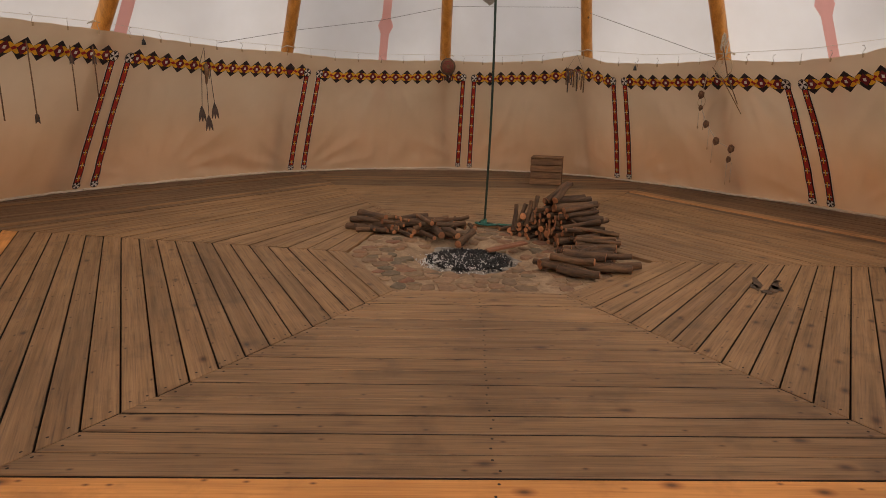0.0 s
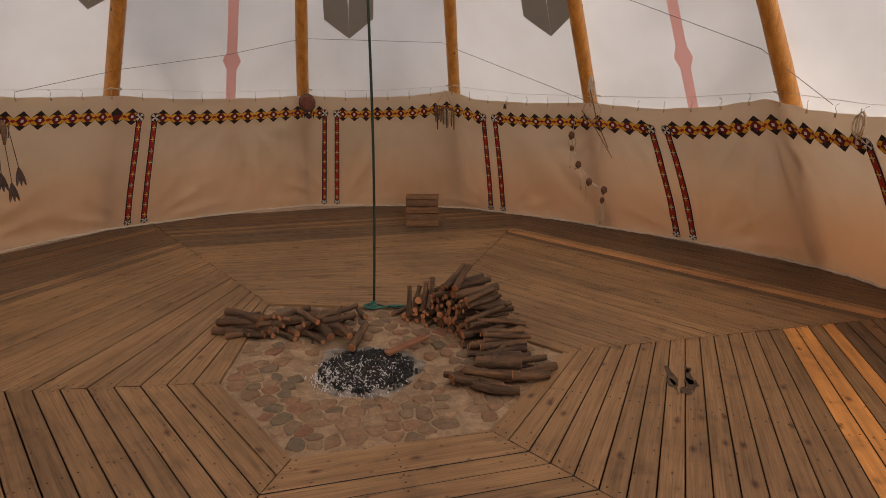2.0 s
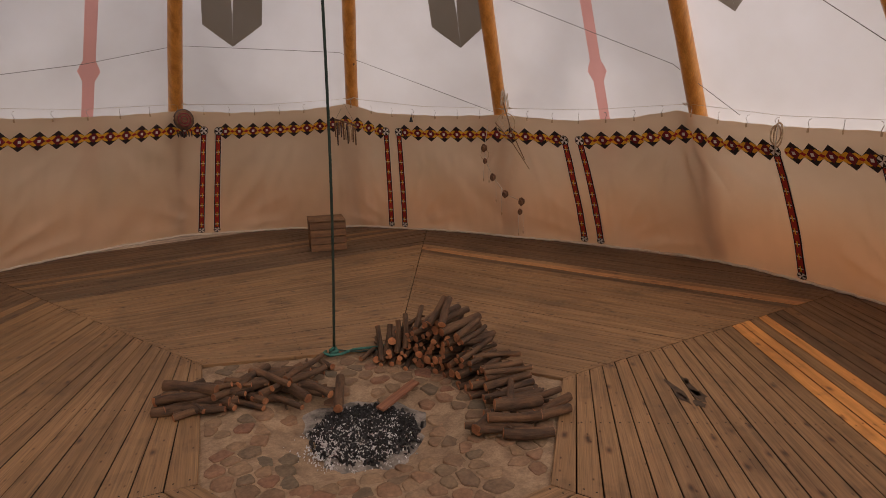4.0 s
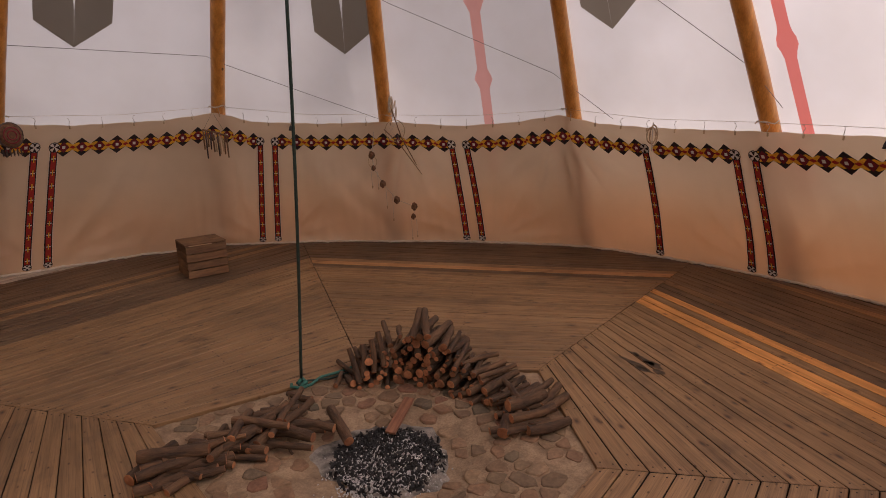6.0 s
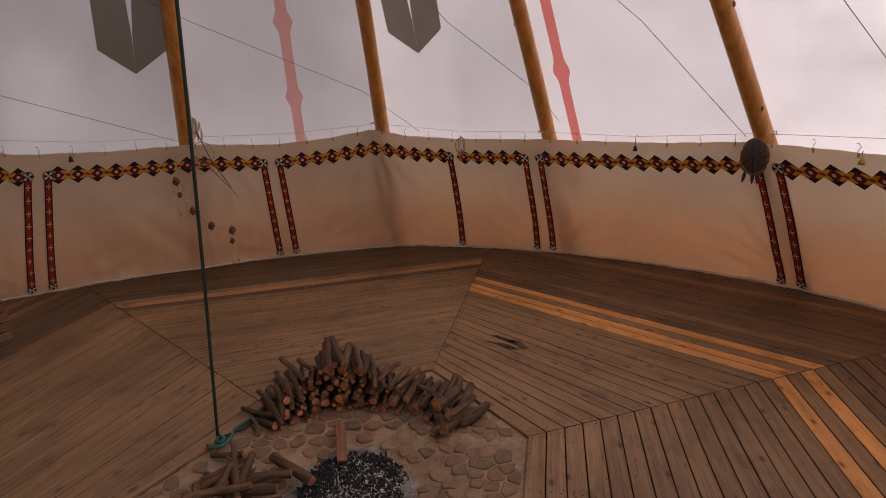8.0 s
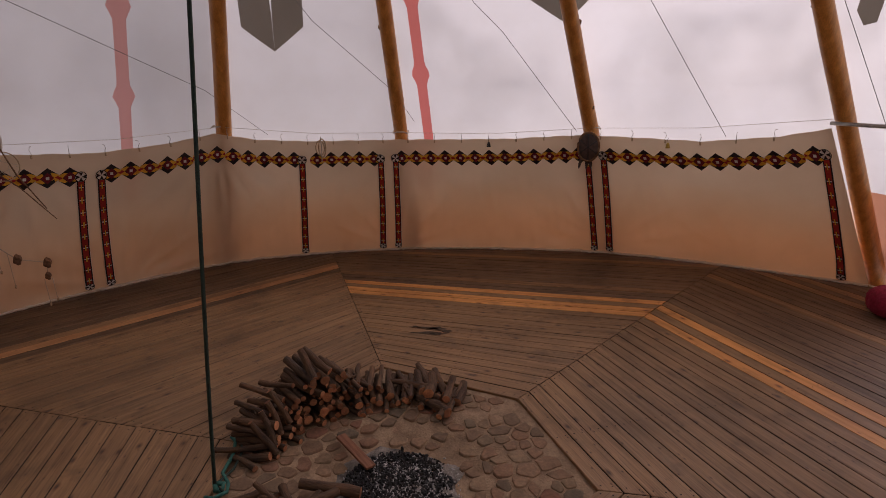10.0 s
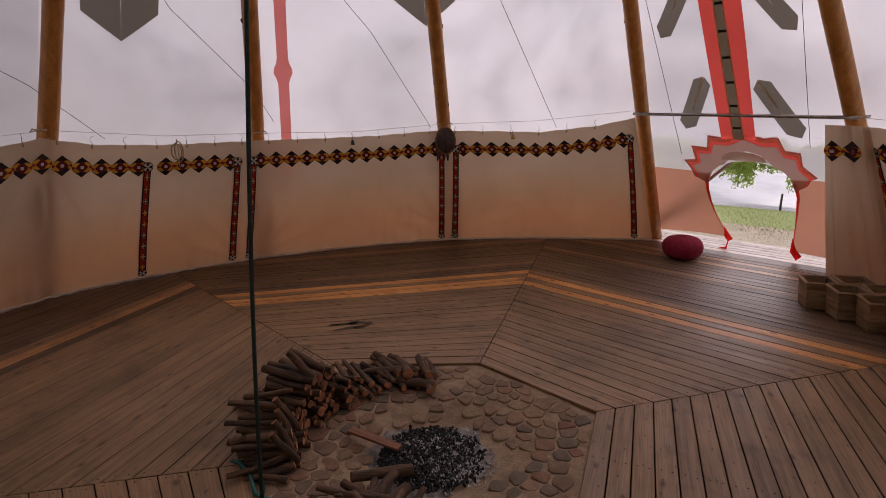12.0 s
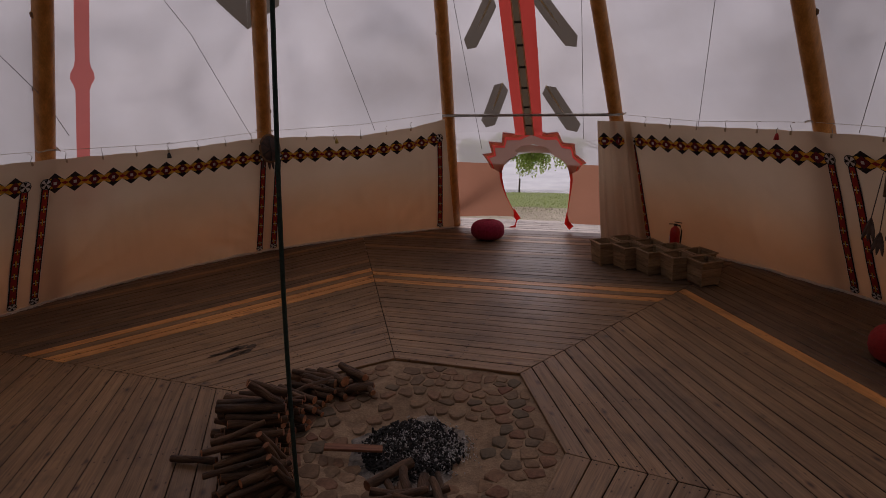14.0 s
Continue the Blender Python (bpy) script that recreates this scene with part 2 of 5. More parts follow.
M_RUBBER = surface("black rubber", (0.012, 0.012, 0.012), (0.025, 0.025, 0.025), 20.0, rough=0.6)
M_STEEL = surface("dull steel", (0.30, 0.28, 0.25), (0.5, 0.47, 0.42), 12.0, rough=0.4, metal=1.0)
M_WIRE = surface("thin cord", (0.12, 0.11, 0.10), (0.22, 0.20, 0.18), 40.0, rough=0.8)
M_CORD = surface("pale cord", (0.42, 0.36, 0.28), (0.6, 0.53, 0.42), 40.0, rough=0.9)
M_LEATHER = surface("dark leather", (0.035, 0.022, 0.018), (0.10, 0.06, 0.045), 18.0, rough=0.6, bumps=0.6)
M_TWIG = surface("brown twig", (0.10, 0.05, 0.025), (0.24, 0.13, 0.06), 20.0, rough=0.85)
M_CONE = surface("pine cone", (0.08, 0.036, 0.018), (0.21, 0.105, 0.05), 30.0, rough=0.9, bumps=0.8)
M_RAW = surface("raw hide", (0.36, 0.24, 0.13), (0.58, 0.43, 0.27), 18.0, rough=0.85)
M_BRASS = surface("brass", (0.45, 0.30, 0.06), (0.62, 0.44, 0.12), 12.0, rough=0.35, metal=1.0)
M_GRASS = surface("grass", (0.30, 0.37, 0.13), (0.50, 0.57, 0.26), 0.6, rough=0.95, bumps=0.8, depth=0.03, fine=30.0)
# near-white base colour stands in for the glare off the water
M_LAKE = surface("glaring lake water", (0.60, 0.63, 0.62), (0.68, 0.70, 0.70), 0.05, rough=0.05, bumps=0.06, depth=0.02, fine=0.8)
M_STRAW = surface("dry grass", (0.55, 0.48, 0.33), (0.74, 0.66, 0.49), 1.6, rough=0.95, bumps=0.8, depth=0.03, fine=40.0)
M_LEAF = canvas_material("leaf", (0.68, 0.78, 0.28), 0.72, dirt=(0.55, 0.6, 0.5))
M_BLADE = canvas_material("grass blade", (0.60, 0.70, 0.30), 0.5, dirt=(0.7, 0.7, 0.6))
M_TRUNK = surface("trunk bark", (0.06, 0.045, 0.032), (0.16, 0.12, 0.09), 5.0, (2, 2, 0.5), 0.9, 0.8, 0.02)
M_UNDER = surface("dark joists", (0.012, 0.009, 0.007), (0.03, 0.022, 0.016), 4.0, rough=0.9)
M_BURN = surface("scorched wood", (0.028, 0.019, 0.013), (0.13, 0.08, 0.044), 20.0, rough=0.9)


# ---- mesh helpers ----
def mesh_of(name, verts, faces, mats, index=None, smooth=False):
    me = bpy.data.meshes.new(name)
    me.from_pydata([tuple(v) for v in verts], [], faces)
    for m in mats if isinstance(mats, (list, tuple)) else [mats]:
        me.materials.append(m)
    if index:
        me.polygons.foreach_set("material_index", index)
    if smooth:
        me.polygons.foreach_set("use_smooth", [True] * len(me.polygons))
    me.update()
    return me


def child(ob, parent, label=""):
    ob.parent = parent
    if label:
        tagged(ob, label)
    return ob


def part(name, bm, mat, parent, label="", smooth=False):
    """Links a bmesh as one mesh object under a thing or a part."""
    me = bpy.data.meshes.new(name)
    bm.to_mesh(me)
    bm.free()
    for m in mat if isinstance(mat, (list, tuple)) else [mat]:
        me.materials.append(m)
    if smooth:
        me.polygons.foreach_set("use_smooth", [True] * len(me.polygons))
    return child(new(name, me), parent, label) if parent else new(name, me)


def thing(name, at, label, category, group="", turn=0.0):
    e = new(name)
    e.empty_display_size = 0.1
    e.location, e.rotation_euler = at, (0, 0, radians(turn))
    return tagged(e, label, category, group)


def box(bm, size, at=(0, 0, 0), m=None, bevel=0.0):
    got = bmesh.ops.create_cube(bm, size=1.0, matrix=(m or Matrix()) @ Matrix.Translation(at) @ Matrix.Diagonal((*size, 1)))
    if bevel:
        edges = list({e for v in got["verts"] for e in v.link_edges})
        bmesh.ops.bevel(bm, geom=edges, offset=bevel, segments=1, affect="EDGES", clamp_overlap=True)
    return bm


def tube(points, radii, sides=10, cap=True, wobble=0.0, seed=0):
    """Vertices and faces of a round bar along points."""
    rnd = random.Random(seed)
    pts = [Vector(p) for p in points]
    if not isinstance(radii, (list, tuple)):
        radii = [radii] * len(pts)
    v, f = [], []
    for i, p in enumerate(pts):
        d = (pts[min(i + 1, len(pts) - 1)] - pts[max(i - 1, 0)]).normalized()
        a = d.orthogonal().normalized() if abs(d.z) > 0.98 else d.cross(Vector((0, 0, 1))).normalized()
        b = d.cross(a)
        for k in range(sides):
            q = 2 * math.pi * k / sides
            r = radii[i] * (1 + wobble * (rnd.random() - 0.5))
            v.append(p + (a * math.cos(q) + b * math.sin(q)) * r)
    for i in range(len(pts) - 1):
        for k in range(sides):
            k2 = (k + 1) % sides
            f.append((i * sides + k, i * sides + k2, (i + 1) * sides + k2, (i + 1) * sides + k))
    if cap:
        f.append(tuple(range(sides))[::-1])
        f.append(tuple((len(pts) - 1) * sides + k for k in range(sides)))
    return v, f


def bar(name, points, radii, mat, parent=None, sides=8, label="", wobble=0.0, seed=0):
    v, f = tube(points, radii, sides, True, wobble, seed)
    ob = new(name, mesh_of(name, v, f, mat, smooth=True))
    return child(ob, parent, label) if parent else ob


# ---- the plan ----
APEX = Vector((-0.35, 0.81, 11.25))
BASES = [(-6.58, 3.52), (-4.1, 6.75), (-0.46, 8.25), (2.75, 7.05), (4.74, 4.43), (6.15, 1.29), (5.7, -1.89), (4.0, -4.95), (1.05, -7.26), (-2.44, -6.95), (-5.1, -4.5), (-7.7, -0.4)]
# height of the beadwork band round the tent: it is tied up at the poles and sags between them
BAND = [(0.0, 1.98), (0.3, 1.95), (0.6, 1.93), (1.0, 1.96), (1.3, 1.91), (1.7, 1.93), (2.0, 1.98), (2.3, 1.94), (2.7, 1.97), (2.98, 2.06), (3.2, 1.91), (3.6, 1.86), (4.0, 1.87), (4.4, 1.79), (4.7, 1.83), (4.96, 1.93), (5.2, 1.81), (5.5, 1.76), (5.9, 1.745), (6.3, 1.735), (6.6, 1.74), (6.95, 1.79), (7.2, 1.77), (7.5, 1.74), (7.8, 1.83), (8.0, 1.95), (9.0, 1.90), (9.4, 1.87), (10.0, 1.87), (10.4, 1.86), (11.2, 1.93), (12.0, 1.98)]


def pole_at(i, z, off=0.0):
    """The line of pole i at height z, moved outwards."""
    b = Vector((*BASES[i % 12], 0))
    c = b + (APEX - b) * (z / APEX.z)
    out = Vector((c.x - APEX.x, c.y - APEX.y, 0))
    return c + out.normalized() * off if out.length > 1e-6 else c


def side(u, z, off=0.0):
    """A point of the tent's side: u counts poles, z is the height."""
    i = math.floor(u)
    return pole_at(i, z, off).lerp(pole_at(i + 1, z, off), u - i)


def band_z(u):
    u %= 12
    for (u0, z0), (u1, z1) in zip(BAND, BAND[1:]):
        if u0 <= u <= u1:
            return z0 + (z1 - z0) * (u - u0) / (u1 - u0)
    return BAND[0][1]


SEAMS = [9.07, 10.08, 12.09, 13.145, 14.172, 15.28, 16.39, 17.468, 17.917, 19.018, 19.995]
PULLS = [(1.15, 0.0, 0.045), (2.2, 0.1, 0.036), (3.3, 0.0, 0.042), (4.5, 0.0, 0.054), (4.95, 2.2, 0.11), (5.9, 0.0, 0.045), (7.0, 0.2, 0.045), (9.7, 0.0, 0.036), (0.4, 0.1, 0.042), (4.1, 2.2, 0.10), (1.6, 2.2, 0.045), (7.6, 0.0, 0.033), (10.7, 0.1, 0.036)]


def liner(u, z, off=0.0):
    """The hung liner inside the poles, with its folds; off is towards the room."""
    f = u - math.floor(u)
    top = band_z(u) + 0.30
    k = max(0.0, 1 - z / top)
    p = side(u, z, -0.21)
    inward = Vector((APEX.x - p.x, APEX.y - p.y, 0)).normalized()
    belly = -0.16 * math.sin(math.pi * f) * (0.25 + k * (1 - k) * 2.2 + 0.5 * k)
    n1 = noise.noise(Vector((u * 3.1 + z * 0.9, z * 0.8, 3.0)))
    n2 = noise.noise(Vector((u * 9.0 + z * 2.4 * math.sin(u * 2.1), z * 0.7, 8.0)))
    n3 = noise.noise(Vector((u * 26.0, z * 1.5, 1.0)))
    fold = 0.035 * n1 + 0.05 * n2 * (0.3 + k) + 0.016 * n3 * (0.4 + k)
    # folds that fan out from where the cloth is pulled
    for ua, za, amp in PULLS:
        du = ((u - ua + 6) % 12 - 6) * 2.8
        if abs(du) < 1.8:
            dist = math.hypot(du, z - za)
            fold += 0.55 * amp * min(1.0, dist / 0.5) ** 2 * (1 - 2 * abs(math.sin(7.5 * math.atan2(z - za, du) + ua)) ** 0.8) * math.exp(-((dist - 0.75) / 0.5) ** 2)
    # the beadwork keeps the cloth flat
    near = min(abs((u - s + 6) % 12 - 6) for s in SEAMS)
    flat = min(1.0, max(0.15, (abs(z - band_z(u)) - 0.14) / 0.3)) * min(1.0, max(0.35, (near - 0.05) / 0.10))
    return p + inward * (belly + fold * flat + off)


# ---- ground and deck ----
rnd = random.Random(4)
gv, gf, gi = [], [], []
LAND = [0, 2, 4, 6, 8, 9, 10, 11, 12, 13, 14, 15, 17, 20, 400, 3500]
for ring in LAND:
    for k in range(48):
        q = 2 * math.pi * k / 48
        x, y = ring * math.cos(q), ring * math.sin(q)
        drop = -0.55 * max(0.0, min(1.0, (ring - 13) / 3))
        gv.append((x, y, -0.32 + drop + (0.06 * noise.noise(Vector((x * 0.3, y * 0.3, 0))) if ring < 16 else 0.0)))
for j in range(len(LAND) - 1):
    for k in range(48):
        a, b = j * 48 + k, j * 48 + (k + 1) % 48
        gf.append((a, b, b + 48, a + 48))
        # the water is carried on all round, unseen, to keep the horizon pale
        gi.append(2 if LAND[j] >= 15 else 1 if LAND[j + 1] <= 11 else 0)
tagged(new("ground", mesh_of("ground", gv, gf, [M_GRASS, M_STRAW, M_LAKE], gi, True)), "green meadow, straw-dry near the tent, with bright water beyond", "ground", kind="structure")

PIT = {"A": (-1.14, -1.10), "B": (0.19, -1.15), "F": (1.30, -0.14), "E": (0.42, 1.27), "G": (-1.27, 1.95), "H": (-1.66, 0.11)}
RING = {"A": (-2.61, -3.43), "B": (1.35, -3.49), "F": (3.66, -0.28), "E": (2.45, 4.18), "G": (-2.23, 4.34), "H": (-4.66, 0.70)}
# sector: joints, boards from the pit to the ring, boards in all, rows of new wood
SECTORS = [("A", "B", 15, 44, (15, 17)), ("B", "F", 15, 36, (15, 16, 18)), ("F", "E", 15, 36, (20,)), ("E", "G", 17, 46, ()), ("G", "H", 15, 48, ()), ("H", "A", 15, 40, (18,))]
floor = thing("floor", (0, 0, 0), "weathered grey-brown plank deck laid in six sectors round a fire pit", "floor")
floor["kind"] = "structure"
bm = bmesh.new()
hexagon = [bm.verts.new((*(Vector(RING[k]) * 1.7), -0.2)) for k in "ABFEGH"]
bm.faces.new(hexagon)
part("joist_bed", bm, M_UNDER, floor)


def deck_board(p, q, r, s, mat, lift, edge=False):
    """One board with corners p, q (inner edge) and s, r (outer edge), in its own axes along its length."""
    c = (p + q + r + s) / 4
    d = (q - p).normalized()
    m = Matrix.Translation((c.x, c.y, lift)) @ Matrix.Rotation(math.atan2(d.y, d.x), 4, "Z")
    inv = m.inverted()
    flat = [inv @ Vector((*w, lift)) for w in (p, q, r, s)]
    ch = 0.004
    mid = sum(flat, Vector()) / 4
    top = []
    for w in flat:
        e = w - mid
        top.append(mid + Vector((e.x - math.copysign(ch, e.x), e.y - math.copysign(ch, e.y), 0)))
    v = [(*w.xy, -0.032) for w in flat] + [(*w.xy, -0.004) for w in flat] + [(*w.xy, 0.0) for w in top]
    f = [(3, 2, 1, 0), (8, 9, 10, 11)]
    for a in (0, 4):
        f += [(a + i, a + (i + 1) % 4, a + 4 + (i + 1) % 4, a + 4 + i) for i in range(4)]
    ob = new("plank", mesh_of("plank", v, f, [mat, M_UNDER], [1, 0] + [0 if edge else 1] * 4 + [0] * 4))
    ob.matrix_world = m
    ob.parent = floor
    return ob


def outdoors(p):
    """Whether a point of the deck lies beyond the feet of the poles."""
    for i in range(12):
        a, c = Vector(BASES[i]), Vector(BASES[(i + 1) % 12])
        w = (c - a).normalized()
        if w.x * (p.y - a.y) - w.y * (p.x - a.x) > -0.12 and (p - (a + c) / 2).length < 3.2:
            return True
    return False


def deck():
    nv, nf = [], []
    for a, b, n, total, fresh in SECTORS:
        p1, p2, r1, r2 = (Vector(x) for x in (PIT[a], PIT[b], RING[a], RING[b]))
        if a == "F":
            r1, r2 = p1.lerp(r1, 1.144), p2.lerp(r2, 0.847)
        for i in range(total):
            g = 0.029 if a in "ABH" else 0.021
            s0, s1 = (i + g) / n, (i + 1 - g) / n
            e = (p2 - p1).normalized() * 0.004
            quad = [p1.lerp(r1, s0) + e, p2.lerp(r2, s0) - e, p2.lerp(r2, s1) - e, p1.lerp(r1, s1) + e]
            mat = (M_WORN if a == "F" else M_NEW) if i in fresh else M_DECK_SUNLIT if outdoors(sum(quad, Vector((0, 0))) / 4) else (M_DECK_DARK if i > n + 3 and rnd.random() < 0.92 else M_DECK)
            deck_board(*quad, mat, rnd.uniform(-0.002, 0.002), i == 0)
            if i < n + 4:
                # two nails at either end and two over the middle joist
                for s in (0.05 / max(0.3, (quad[1] - quad[0]).length), 0.5, 1 - 0.05 / max(0.3, (quad[1] - quad[0]).length)):
                    for k in (0.25, 0.75):
                        q = quad[0].lerp(quad[3], k).lerp(quad[1].lerp(quad[2], k), s + rnd.uniform(-0.004, 0.004))
                        w = len(nv)
                        nv.extend((q.x + 0.0072 * math.cos(t * 1.0472), q.y + 0.0072 * math.sin(t * 1.0472), 0.0032) for t in range(6))
                        nf.append(tuple(range(w, w + 6)))
    nails = child(new("nail_heads", mesh_of("nail_heads", nv, nf, M_UNDER)), floor, "small dark nail heads")
    nails["kind"] = "stuff"


# ---- fire pit ----
FIRE = Vector((-0.44, 0.19, 0))


def dish(x, y):
    """The height of the pit's floor, which falls towards the fire."""
    d = math.hypot(x - FIRE.x, y - FIRE.y)
    k = max(0.0, min(1.0, (0.95 - d) / 0.6))
    return -0.028 - 0.10 * k * k * (3 - 2 * k)


def in_pit(x, y, edge=0.0):
    ks = "ABFEGH"
    for i in range(6):
        p, q = Vector(PIT[ks[i]]), Vector(PIT[ks[(i + 1) % 6]])
        e = (q - p).normalized()
        if e.x * (y - p.y) - e.y * (x - p.x) < edge:
            return False
    return True


def fire_pit():
    pit = thing("fire_pit", (0, 0, 0), "shallow six-sided fire pit of cobbles set in sandy mortar", "fire pit")
    n = 56
    v, f, ok = [], [], {}
    x0, x1, y0, y1 = -1.8, 1.65, -1.25, 2.15
    for j in range(n + 1):
        for i in range(n + 1):
            x, y = x0 + (x1 - x0) * i / n, y0 + (y1 - y0) * j / n
            v.append((x, y, (dish(x, y) if in_pit(x, y, -0.02) else -0.045) + 0.003 * noise.noise(Vector((x * 9, y * 9, 0)))))
    for j in range(n):
        for i in range(n):
            a = j * (n + 1) + i
            if in_pit((x0 + (x1 - x0) * (i + .5) / n), (y0 + (y1 - y0) * (j + .5) / n), -0.07):
                f.append((a, a + 1, a + n + 2, a + n + 1))
    child(new("mortar_bed", mesh_of("mortar_bed", v, f, M_MORTAR, smooth=True)), pit, "sandy brown mortar bed dished towards the fire")
    r = random.Random(9)
    seeds = []
    for tries in range(9000):
        x, y = r.uniform(-1.7, 1.55), r.uniform(-1.15, 2.05)
        near = r.choice((0.085, 0.105, 0.125, 0.155))
        if in_pit(x, y, -0.03) and all((x - a) ** 2 + (y - c) ** 2 > (near * 0.5 + d * 0.5) ** 2 for a, c, d in seeds):
            seeds.append((x, y, near))
    laid, rest_v, rest_f = 0, [], []
    seeds.sort(key=lambda q: -abs(q[1] - 0.4))
    for x, y, d in seeds:
        fire = math.hypot(x - FIRE.x, y - FIRE.y)
        if fire < 0.5 or not in_pit(x, y, 0.04) or r.random() < (0.5 if fire < 0.72 else 0.3 if x < -0.2 and y > 0.5 else 0.05):
            continue
        # the cell round this seed, cut by its neighbours and by the pit's edge
        cell = [Vector((x + 0.21 * math.cos(q * 0.5236 + d * 40), y + 0.18 * math.sin(q * 0.5236 + d * 40))) for q in range(12)]
        cuts = []
        for a, c, e in seeds:
            g = Vector((a - x, c - y))
            if 0 < g.length < 0.42:
                cuts.append((g.normalized(), Vector((x, y)) + g * (0.5 + 0.2 * (d - e) / (d + e)) - g.normalized() * r.uniform(0.0, 0.005)))
        for k in range(6):
            p, q = Vector(PIT["ABFEGH"[k]]), Vector(PIT["ABFEGH"[(k + 1) % 6]])
            w = (q - p).normalized()
            cuts.append((Vector((w.y, -w.x)), p + Vector((-w.y, w.x)) * 0.02))
        for nrm, at in cuts:
            kept = []
            for p, q in zip(cell, cell[1:] + cell[:1]):
                s, t = (p - at).dot(nrm), (q - at).dot(nrm)
                if s <= 0:
                    kept.append(p)
                if s * t < 0:
                    kept.append(p.lerp(q, s / (s - t)))
            cell = kept
            if len(cell) < 3:
                break
        if len(cell) < 3:
            continue
        mid = sum(cell, Vector((0, 0))) / len(cell)
        if max((p - mid).length for p in cell) < 0.035:
            continue
        rim = []
        for p, q in zip(cell, cell[1:] + cell[:1]):
            rim += [p.lerp(q, 0.16) - mid, p.lerp(q, 0.84) - mid]
        rim = [p * r.uniform(0.83, 0.97) for p in rim]
        n = len(rim)
        tall = r.uniform(0.002, 0.008)
        vs = [(p.x, p.y, -0.03) for p in rim] + [(p.x * 0.985, p.y * 0.985, tall * 0.7) for p in rim] + [(p.x * 0.84, p.y * 0.84, tall + r.uniform(-0.003, 0.003)) for p in rim] + [(0, 0, tall * 1.15)]
        fs = []
        for a in (0, n):
            fs += [(a + i, a + (i + 1) % n, a + n + (i + 1) % n, a + n + i) for i in range(n)]
        fs += [(2 * n + i, 2 * n + (i + 1) % n, 3 * n) for i in range(n)]
        laid += 1
        if laid > 299:
            w, at = len(rest_v), Vector((mid.x, mid.y, dish(mid.x, mid.y) + 0.004))
            rest_v += [Vector(q) + at for q in vs]
            rest_f += [tuple(w + i for i in q) for q in fs]
            continue
        ob = new("cobble", mesh_of("cobble", vs, fs, M_STONE, smooth=True))
        ob.location = (mid.x, mid.y, dish(mid.x, mid.y) + 0.004)
        ob.parent = pit
    if rest_f:
        o = child(new("cobbles", mesh_of("cobbles", rest_v, rest_f, M_STONE_MIX, smooth=True)), pit, "small brown and grey cobbles in mortar")
        o["kind"] = "stuff"
    # the ash bed
    n = 40
    v, f = [(FIRE.x, FIRE.y, -0.105)], []
    for k in range(1, 9):
        for i in range(n):
            q = 2 * math.pi * i / n
            d = 0.50 * k / 8 * (1 + 0.5 * noise.noise(Vector((math.cos(q) * 1.7, math.sin(q) * 1.7, 5))) + 0.12 * noise.noise(Vector((math.cos(q) * 7, math.sin(q) * 7, 9))))
            x, y = FIRE.x + d * math.cos(q), FIRE.y + d * math.sin(q)
            v.append((x, y, max(dish(x, y) + 0.006, -0.108 + 0.02 * noise.noise(Vector((x * 8, y * 8, 2))) + 0.02 * (1 - k / 8)) if k < 8 else dish(x, y) - 0.004))
    f += [(0, 1 + i, 1 + (i + 1) % n) for i in range(n)]
    for k in range(7):
        a, b = 1 + k * n, 1 + (k + 1) * n
        f += [(a + i, b + i, b + (i + 1) % n, a + (i + 1) % n) for i in range(n)]
    child(new("ash_bed", mesh_of("ash_bed", v, f, M_GREYASH, smooth=True)), pit, "grey and black ash in the middle of the pit")
    heaps = [(-0.30, 0.05, 0.10), (-0.22, -0.16, 0.12), (-0.05, -0.24, 0.09), (0.10, -0.10, 0.07), (-0.12, 0.10, 0.08), (0.22, 0.02, 0.06), (-0.34, -0.08, 0.08)]
    for name, mat, count, lo, hi, spread in (("charcoal", M_CHAR, 2000, 0.005, 0.017, 0.40), ("ash", M_ASH, 1700, 0.002, 0.007, 0.46)):
        v, f = [], []
        for k in range(count):
            q, d = r.uniform(0, 6.28), spread * math.sqrt(r.random()) * r.uniform(0.8, 1.1)
            x, y = FIRE.x + d * math.cos(q), FIRE.y + d * math.sin(q)
            if name == "ash" and r.random() < 0.85:
                hx, hy, hs = r.choice(heaps)
                x, y = FIRE.x + hx + r.gauss(0, hs), FIRE.y + hy + r.gauss(0, hs)
            d = math.hypot(x - FIRE.x, y - FIRE.y)
            z = max(dish(x, y), -0.108) + (0.012 if d < 0.4 else 0.002) + (0.012 if name == "ash" and d < 0.4 else 0)
            s = r.uniform(lo, hi)
            rot = Euler((r.uniform(0, 3), r.uniform(0, 3), r.uniform(0, 3))).to_matrix()
            b = len(v)
            for cx in (-1, 1):
                for cy in (-1, 1):
                    for cz in (-1, 1):
                        w = rot @ Vector((cx * s * r.uniform(0.9, 2.4), cy * s * r.uniform(0.5, 0.8), cz * s * r.uniform(0.35, 0.7)))
                        v.append((x + w.x, y + w.y, z + w.z + s * 0.3))
            f += [(b, b + 1, b + 3, b + 2), (b + 4, b + 6, b + 7, b + 5), (b, b + 4, b + 5, b + 1), (b + 2, b + 3, b + 7, b + 6), (b, b + 2, b + 6, b + 4), (b + 1, b + 5, b + 7, b + 3)]
        o = child(new(name, mesh_of(name, v, f, mat)), pit)
        o["kind"] = "stuff"


fire_pit()

# ---- poles ----
POLE_LABEL = "varnished orange-brown pine tent pole with knots"


